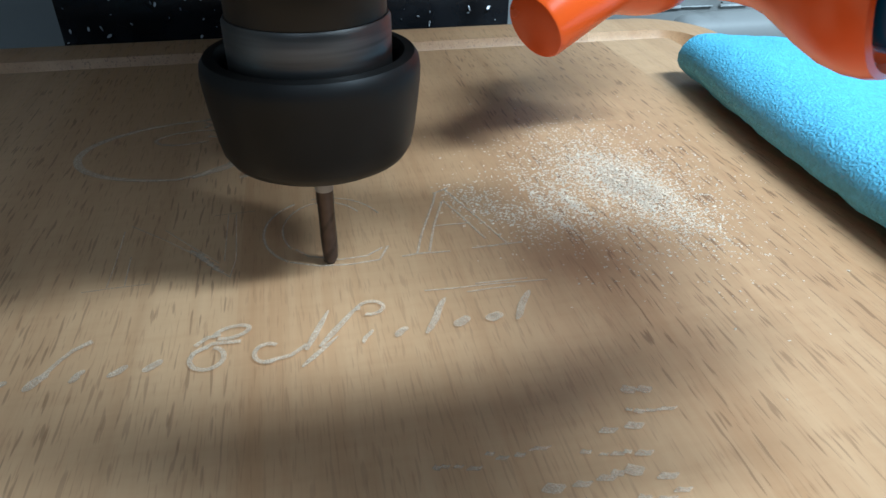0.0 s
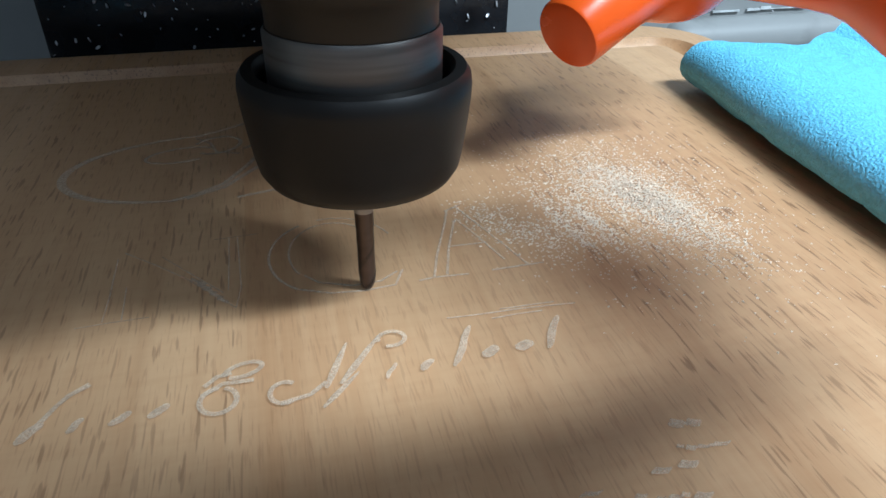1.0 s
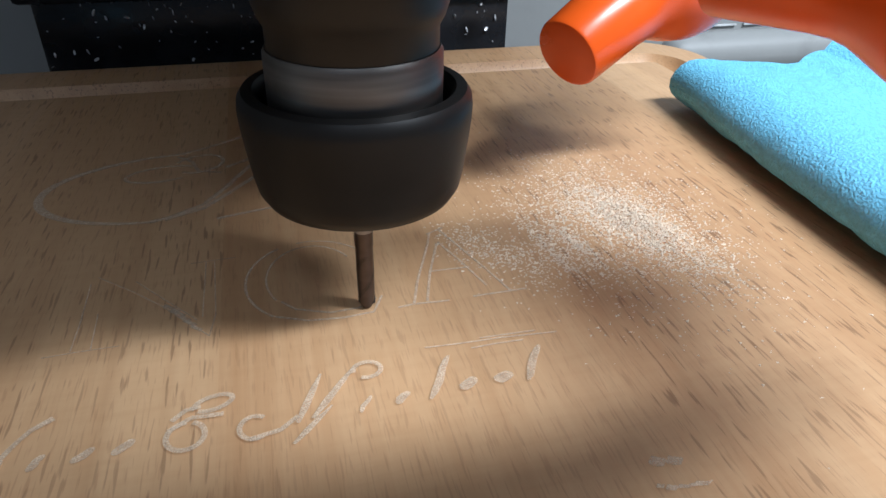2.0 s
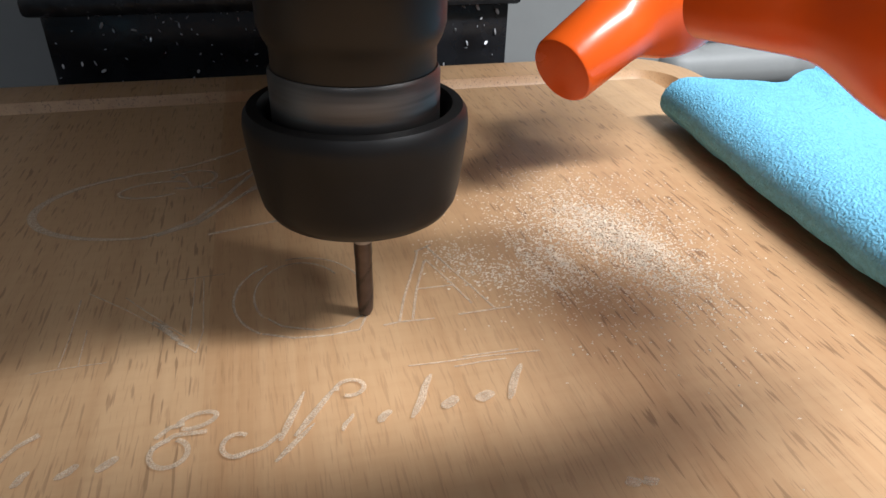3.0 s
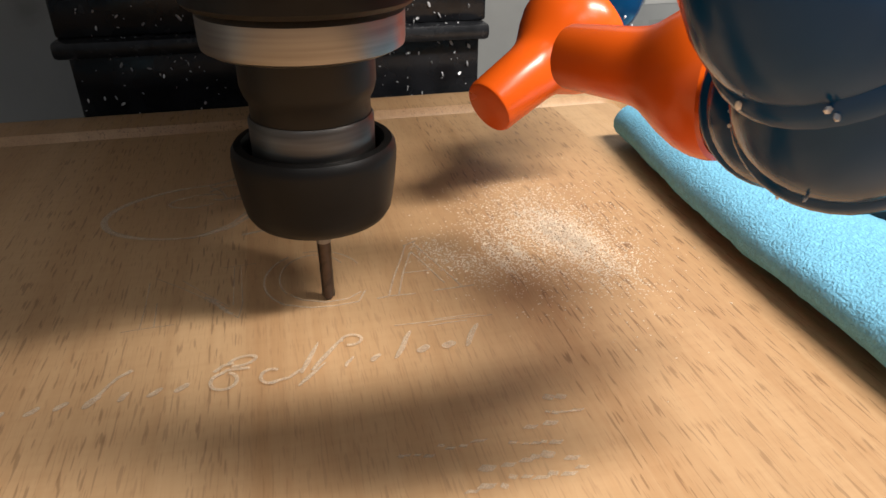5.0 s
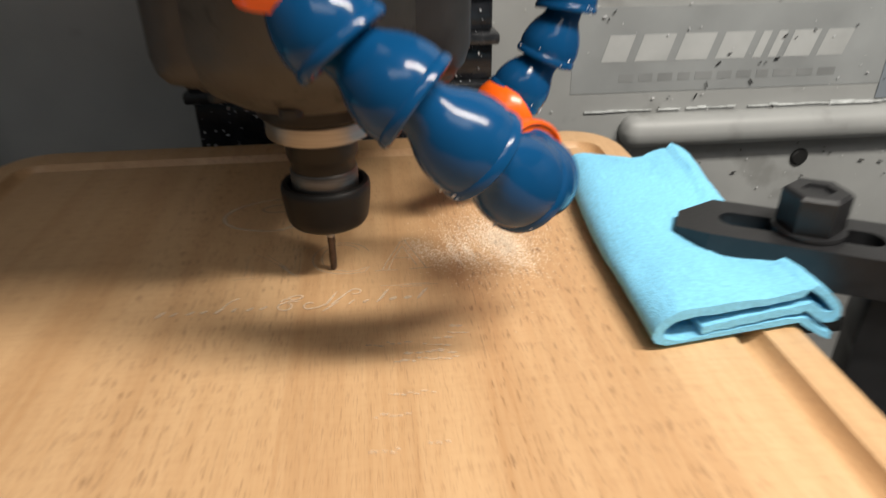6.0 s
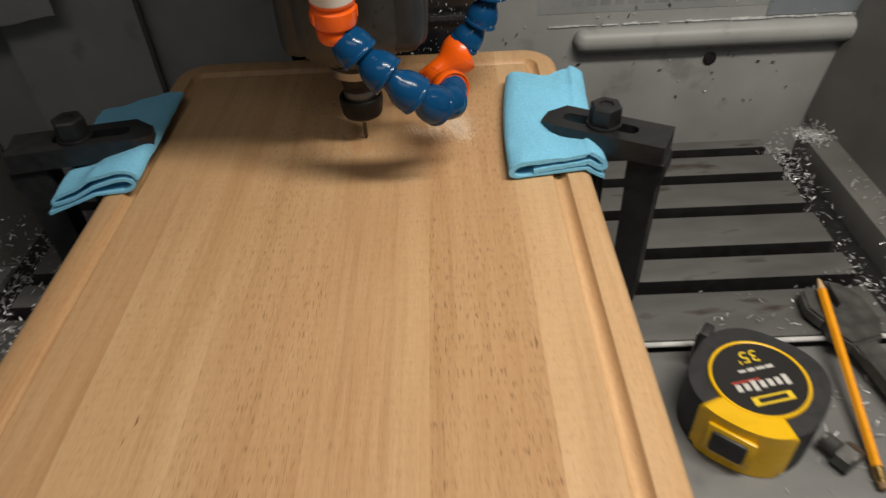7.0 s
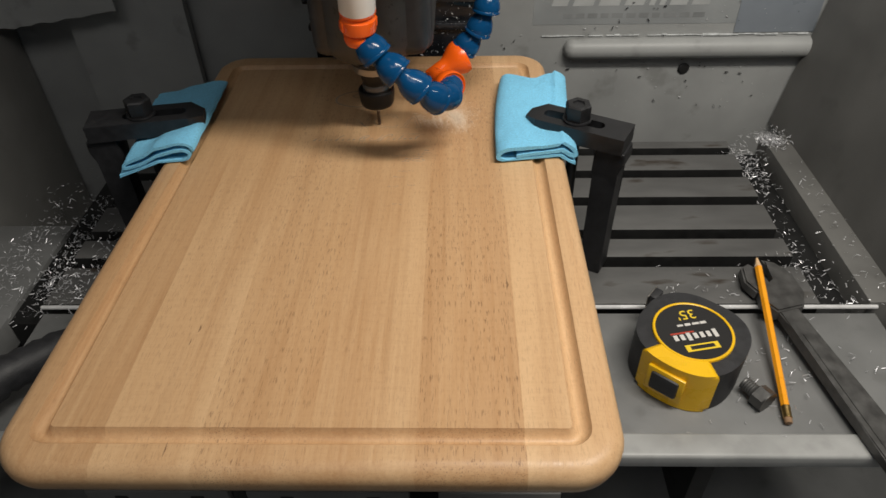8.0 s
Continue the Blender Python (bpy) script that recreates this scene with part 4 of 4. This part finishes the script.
def tape_measure():
    """Yellow and black pocket tape lying on its side, with a printed round label."""
    th = empty("tape_measure", "yellow and black pocket tape measure lying on the tray", "tape measure", pose(0.4895, 0.2050, TRAY_Z, 0, 0, 141) @ Matrix.Scale(1.09, 4))
    h = 0.045

    def shell(pts, z0, z1, bevel, material, name, label="", segs=4, parent=th):
        bm = bmesh.new()
        lo, hi = [bm.verts.new((x, y, z0)) for x, y in pts], [bm.verts.new((x, y, z1)) for x, y in pts]
        bm.faces.new(lo)
        top = bm.faces.new(hi)
        for i in range(len(pts)):
            bm.faces.new((lo[i], lo[(i + 1) % len(pts)], hi[(i + 1) % len(pts)], hi[i]))
        bmesh.ops.bevel(bm, geom=list({e for v in lo + hi for e in v.link_edges if abs(e.verts[0].co.z - e.verts[1].co.z) < 1e-6}), offset=bevel, segments=segs, profile=0.5, affect="EDGES")
        return part(name, bm, material, parent, label, angle=40)

    # outline: round back, flat foot along -y, mouth at +x
    case = []
    for a in range(0, 360, 5):
        c, d = math.cos(radians(a)), math.sin(radians(a))
        k = 0.0432 / (abs(c) ** 2.35 + abs(d) ** 2.35) ** (1 / 2.35)
        case.append((k * c, k * d - (0.002 if d < 0 else 0) * abs(c)))
    shell(case, 0.0005, h - 0.002, 0.0120, RUBBER, "case", "black rubber-coated case", 6)
    shell([(x * 0.98 + 0.0005, y * 0.98) for x, y in case], 0.014, h - 0.0165, 0.001, YELLOW, "seam_band")
    # yellow face: a collar round the label that runs out to the thumb lock
    bm = lathe([(0.0300, h - 0.0040), (0.0302, h + 0.0000), (0.0308, h + 0.0004), (0.0318, h + 0.0004), (0.0324, h - 0.0002), (0.0326, h - 0.0040)], 64)
    part("label_ring", bm, YELLOW, th, "yellow ring round the label")
    part("label", lathe([(0.0, h - 0.001), (0.0302, h - 0.001), (0.0302, h - 0.0005), (0, h - 0.0004)], 56), LABEL_BLACK, th, "round black printed label")
    cheek = [(x * 1.035, y * 1.055) for x, y in case[12:29]] + [(0.0318 * math.cos(radians(a)), 0.0318 * math.sin(radians(a))) for a in range(140, 58, -5)]
    shell(cheek, 0.001, h - 0.0002, 0.0045, YELLOW, "front_shell", "glossy yellow front shell", 6)
    lock = part("thumb_lock", boxed(-0.013, 0.010, 0.0450, 0.0500, 0.014, 0.033, 0.0022), RUBBER, th, "black thumb lock")
    part("lock_frame", boxed(-0.017, 0.014, 0.0445, 0.0478, 0.010, 0.037, 0.0012), YELLOW, th)
    part("mouth", boxed(0.041, 0.0485, -0.034, -0.020, 0.008, 0.040, 0.0015), RUBBER, th)
    part("hook", boxed(0.0485, 0.0497, -0.037, -0.020, 0.010, 0.038, 0.0003), BRIGHT, th, "steel end hook")
    z = h - 0.0003
    turn = pose(0, 0, 0, 0, 0, 50)
    text_part("size_print", "35'", 0.0140, turn @ pose(-0.002, -0.0185, z, 0, 0, 0), LABEL_YELLOW, th)
    for x, y, w, hh, mm in ((0.000, 0.017, 0.028, 0.0068, LABEL_YELLOW), (0.010, 0.0005, 0.020, 0.0016, LABEL_RED), (-0.012, -0.0075, 0.005, 0.0026, LABEL_WHITE), (-0.0055, -0.0075, 0.006, 0.0022, LABEL_WHITE), (0.0015, -0.0075, 0.005, 0.0026, LABEL_WHITE), (0.008, -0.0075, 0.005, 0.0020, LABEL_WHITE)) + tuple(
            (-0.0165 + 0.0056 * k, 0.005, 0.0034, 0.0085 if k in (0, 4) else 0.0058, LABEL_WHITE) for k in range(7)):
        part("print_bar", boxed(x - w / 2, x + w / 2, y - hh / 2, y + hh / 2, z - 0.0003, z + 0.0001, m=turn), mm, th, smooth=False)
    part("print_bar", boxed(-0.010, 0.010, 0.0152, 0.0188, z, z + 0.0003, m=turn), LABEL_BLACK, th, smooth=False)
    ON_TABLE.append(th)


tape_measure()


def pencil():
    a, b = Vector((0.5905, 0.3260, -0.1225)), Vector((0.5630, 0.1390, TRAY_Z + 0.0040))
    th = empty("pencil", "sharpened yellow-orange pencil resting across the wrench", "pencil", along(b, a))
    L = (a - b).length
    part("shaft", lathe([(0, 0.016), (0.0037, 0.016), (0.0037, L - 0.016), (0.0034, L - 0.0150), (0, L - 0.0150)], 6), PENCIL, th, smooth=False)
    part("cone", lathe([(0.0034, L - 0.0152), (0.0010, L - 0.003), (0, L - 0.003)], 16), PENCIL_WOOD, th, "bare sharpened wood")
    part("lead", lathe([(0.0010, L - 0.0031), (0.0002, L), (0, L)], 12), LABEL_BLACK, th)
    part("ferrule", lathe([(0, 0.005), (0.0038, 0.005), (0.0039, 0.007), (0.0036, 0.0085), (0.0039, 0.010), (0.0036, 0.012), (0.0039, 0.014), (0.0038, 0.0165), (0, 0.0165)], 20), BRASS, th, "crimped brass ferrule")
    part("eraser", lathe([(0, 0), (0.0028, 0.0003), (0.0034, 0.0012), (0.0034, 0.0052), (0, 0.0052)], 16), ERASER, th)
    ON_TABLE.append(th)


pencil()


def hex_bolt():
    th = empty("hex_bolt", "dull grey steel bolt lying on the tray", "bolt", pose(0.5430, 0.168, TRAY_Z + 0.0096, 0, 0, -58) @ pose(0, 0, 0, 0, 90, 0) @ Matrix.Scale(1.08, 4))
    part("head", lathe([(0, 0), (0.0080, 0), (0.0098, 0.0014), (0.0098, 0.0110), (0, 0.0110)], 6), TOOL_STEEL, th, smooth=False)
    part("washer_face", lathe([(0, 0.0110), (0.0094, 0.0110), (0.0094, 0.0124), (0, 0.0124)], 24), TOOL_STEEL, th)
    part("shank", lathe([(0, -0.012), (0.0052, -0.012), (0.0060, -0.0110)] + [(0.0060 - 0.0006 * (k % 2), -0.0105 + 0.001 * k) for k in range(10)] + [(0.0060, 0.0), (0, 0)], 20), TOOL_STEEL, th)
    ON_TABLE.append(th)


hex_bolt()


def wrench():
    th = empty("adjustable_wrench", "dull forged adjustable wrench lying on the tray", "wrench", pose(0.596, 0.292, TABLE_Z + 0.0014, 0, 0, -79) @ pose(0, 0, 0, 0, 1.2, 0) @ Matrix.Scale(1.12, 4))
    t = 0.013

    def slab(pts, z0, z1, name, material=TOOL_STEEL, bevel=0.0018, label=""):
        bm = bmesh.new()
        lo, hi = [bm.verts.new((x, y, z0)) for x, y in pts], [bm.verts.new((x, y, z1)) for x, y in pts]
        bm.faces.new(lo)
        bm.faces.new(hi)
        for i in range(len(pts)):
            bm.faces.new((lo[i], lo[(i + 1) % len(pts)], hi[(i + 1) % len(pts)], hi[i]))
        bmesh.ops.bevel(bm, geom=[e for e in bm.edges if abs(e.verts[0].co.z - e.verts[1].co.z) < 1e-6], offset=bevel, segments=2, affect="EDGES")
        return part(name, bm, material, th, label, angle=40)

    slab([(0.022, -0.010), (0.045, -0.0085), (0.120, -0.0110), (0.205, -0.0140), (0.215, -0.011), (0.219, 0), (0.215, 0.011), (0.205, 0.0140), (0.120, 0.0110), (0.045, 0.0085), (0.022, 0.010)], 0.0005, 0.0105, "handle")
    slab([(0.058, -0.0048), (0.120, -0.0062), (0.195, -0.0085), (0.195, 0.0085), (0.120, 0.0062), (0.058, 0.0048)], 0.0098, 0.0112, "handle_web", bevel=0.0006)
    slab([(0.032, -0.012), (0.030, 0.014), (0.014, 0.024), (-0.010, 0.026), (-0.026, 0.018), (-0.032, 0.008), (-0.018, 0.009), (-0.004, 0.006), (0.000, -0.004), (0.006, -0.015), (0.018, -0.018)], 0, t, "head")
    slab([(0.004, -0.006), (-0.004, 0.001), (-0.020, 0.001), (-0.030, -0.006), (-0.026, -0.015), (-0.008, -0.021), (0.006, -0.017)], 0.001, t - 0.001, "jaw")
    part("knurl", lathe([(0, -0.007), (0.0052, -0.007)] + [(0.0056 - 0.0007 * (k % 2), -0.006 + 0.0012 * k) for k in range(11)] + [(0, 0.007)], 20, pose(0.014, -0.006, t * 0.55, 90, 0, 30)), TOOL_STEEL, th)
    ON_TABLE.append(th)


wrench()


def black_hose():
    bm = bmesh.new()
    pts = [(-0.175, 0.060, -0.165), (-0.150, 0.110, -0.130), (-0.120, 0.160, -0.115), (-0.085, 0.205, -0.125), (-0.040, 0.230, -0.150)]
    dense = [Vector(p).lerp(Vector(q), k / 8) for p, q in zip(pts, pts[1:]) for k in range(8)] + [Vector(pts[-1])]
    tube(bm, dense, [0.016 + 0.0018 * (i % 2) for i in range(len(dense))], 18)
    ob = tagged(part("conduit", bm, RUBBER), "black ribbed rubber conduit beside the table", "conduit")
    ON_TABLE.append(ob)


black_hose()


def swarf(name, spots, count, seed, label):
    """Curled bright chips strewn in drifts (x, y, spread x, spread y, z)."""
    rnd = random.Random(seed)
    bm = bmesh.new()
    for _ in range(count):
        x, y, sx, sy, z = rnd.choice(spots)
        c = Vector((rnd.gauss(x, sx), rnd.gauss(y, sy), z + abs(rnd.gauss(0, 0.0035))))
        L, w = rnd.uniform(0.0015, 0.0070), rnd.uniform(0.0003, 0.0008)
        e = Euler((rnd.uniform(-0.7, 0.7), rnd.uniform(-0.7, 0.7), rnd.uniform(0, 6.3)))
        bend = rnd.uniform(-1.2, 1.2)
        prev = None
        for k in range(4):
            u = k / 3 - 0.5
            p = Vector((u * L, math.sin(u * bend) * L * 0.3, (u * u) * L * bend * 0.4))
            a, b = (bm.verts.new(c + e.to_matrix() @ (p + Vector((0, s * w, s * w * 0.4)))) for s in (-0.5, 0.5))
            if prev:
                bm.faces.new((prev[0], prev[1], b, a))
            prev = (a, b)
    ob = tagged(part(name, bm, SWARF, smooth=False), label, "chips", kind="stuff")
    ON_TABLE.append(ob)


T = TABLE_Z
swarf("metal_chips", [(0.655, 0.555, 0.014, 0.016, T - 0.008), (0.668, 0.53, 0.012, 0.02, T - 0.02), (0.700, 0.585, 0.012, 0.010, T + 0.003), (0.700, 0.58, 0.010, 0.010, T + 0.004)], 900, 3, "drift of bright curled metal chips at the table end")
swarf("metal_chips", [(0.66, 0.45, 0.012, 0.05, T - 0.026), (0.665, 0.36, 0.014, 0.04, T - 0.026), (0.64, 0.33, 0.03, 0.02, T), (0.64, 0.30, 0.04, 0.02, T), (0.712, 0.42, 0.008, 0.08, T + 0.003), (0.60, 0.20, 0.05, 0.04, TRAY_Z + 0.001), (0.56, 0.19, 0.04, 0.03, TRAY_Z + 0.001), (0.58, 0.30, 0.05, 0.02, T)], 480, 4, "scattered bright metal chips on table and tray")
swarf("metal_chips", [(-0.165, 0.36, 0.016, 0.04, T - 0.024), (-0.175, 0.42, 0.014, 0.05, T - 0.024), (-0.215, 0.40, 0.014, 0.05, T - 0.008), (-0.140, 0.30, 0.018, 0.02, T + 0.001), (-0.10, 0.40, 0.02, 0.05, T + 0.001), (-0.23, 0.30, 0.02, 0.06, T - 0.008)], 1500, 6, "drifts of bright metal chips round the table's end")

swarf("metal_chips", [(0.62, 0.04, 0.08, 0.05, -0.3995), (0.45, 0.02, 0.12, 0.05, -0.3995)], 260, 9, "bright metal chips strewn over the chip pan")
ON_TABLE.pop()          # these lie still


def flap():
    """A dented grey sheet that hangs into view over the side guard."""
    bm = bmesh.new()
    n = 22
    rows = []
    for k in range(n + 1):
        u = k / n
        x = -0.298 + 0.165 * u
        z = 0.012 + 0.024 * u + 0.004 * noise.noise(Vector((u * 9, 0, 0)))
        rows.append([bm.verts.new((x, 0.600 + 0.006 * noise.noise(Vector((u * 4, j, 3))) + o, zz)) for j, zz in enumerate((z, 0.30)) for o in (0, 0.003)])
    for a, b in zip(rows, rows[1:]):
        for i, j in ((0, 1), (1, 3), (3, 2), (2, 0)):
            bm.faces.new((a[i], a[j], b[j], b[i]))
    for r in (rows[0], rows[-1]):
        bm.faces.new((r[0], r[1], r[3], r[2]))
    tagged(part("sheet_flap", bm, PANEL), "pale grey dented sheet flap with a torn edge", "sheet", kind="structure")


flap()


# ---- what moves ----
def glide(rows, t):
    for a, b in zip(rows, rows[1:]):
        if a[0] <= t <= b[0]:
            u = (t - a[0]) / (b[0] - a[0])
            return a[1] + (b[1] - a[1]) * (u * u * (3 - 2 * u))
    return rows[-1][1]


def motions():
    for th in ON_TABLE:
        base = th.matrix_basis.copy()
        walk(th, [(t, Matrix.Translation((x, y, 0)) @ base) for t, x, y in TABLE])
    times = sorted({t for t, _ in LIFT} | {3.68, 3.82, 4.2, 4.38})
    for th in ON_HEAD:
        base = th.matrix_basis.copy()
        walk(th, [(t, Matrix.Translation((0, 0, glide(LIFT, t))) @ base) for t in times])
    base = HOLDER.matrix_basis.copy()
    walk(HOLDER, [(k / FPS, Matrix.Translation((0, 0, glide(LIFT, k / FPS))) @ base @ pose(0, 0, 0, 0, 0, 80 * k)) for k in range(241)])


motions()
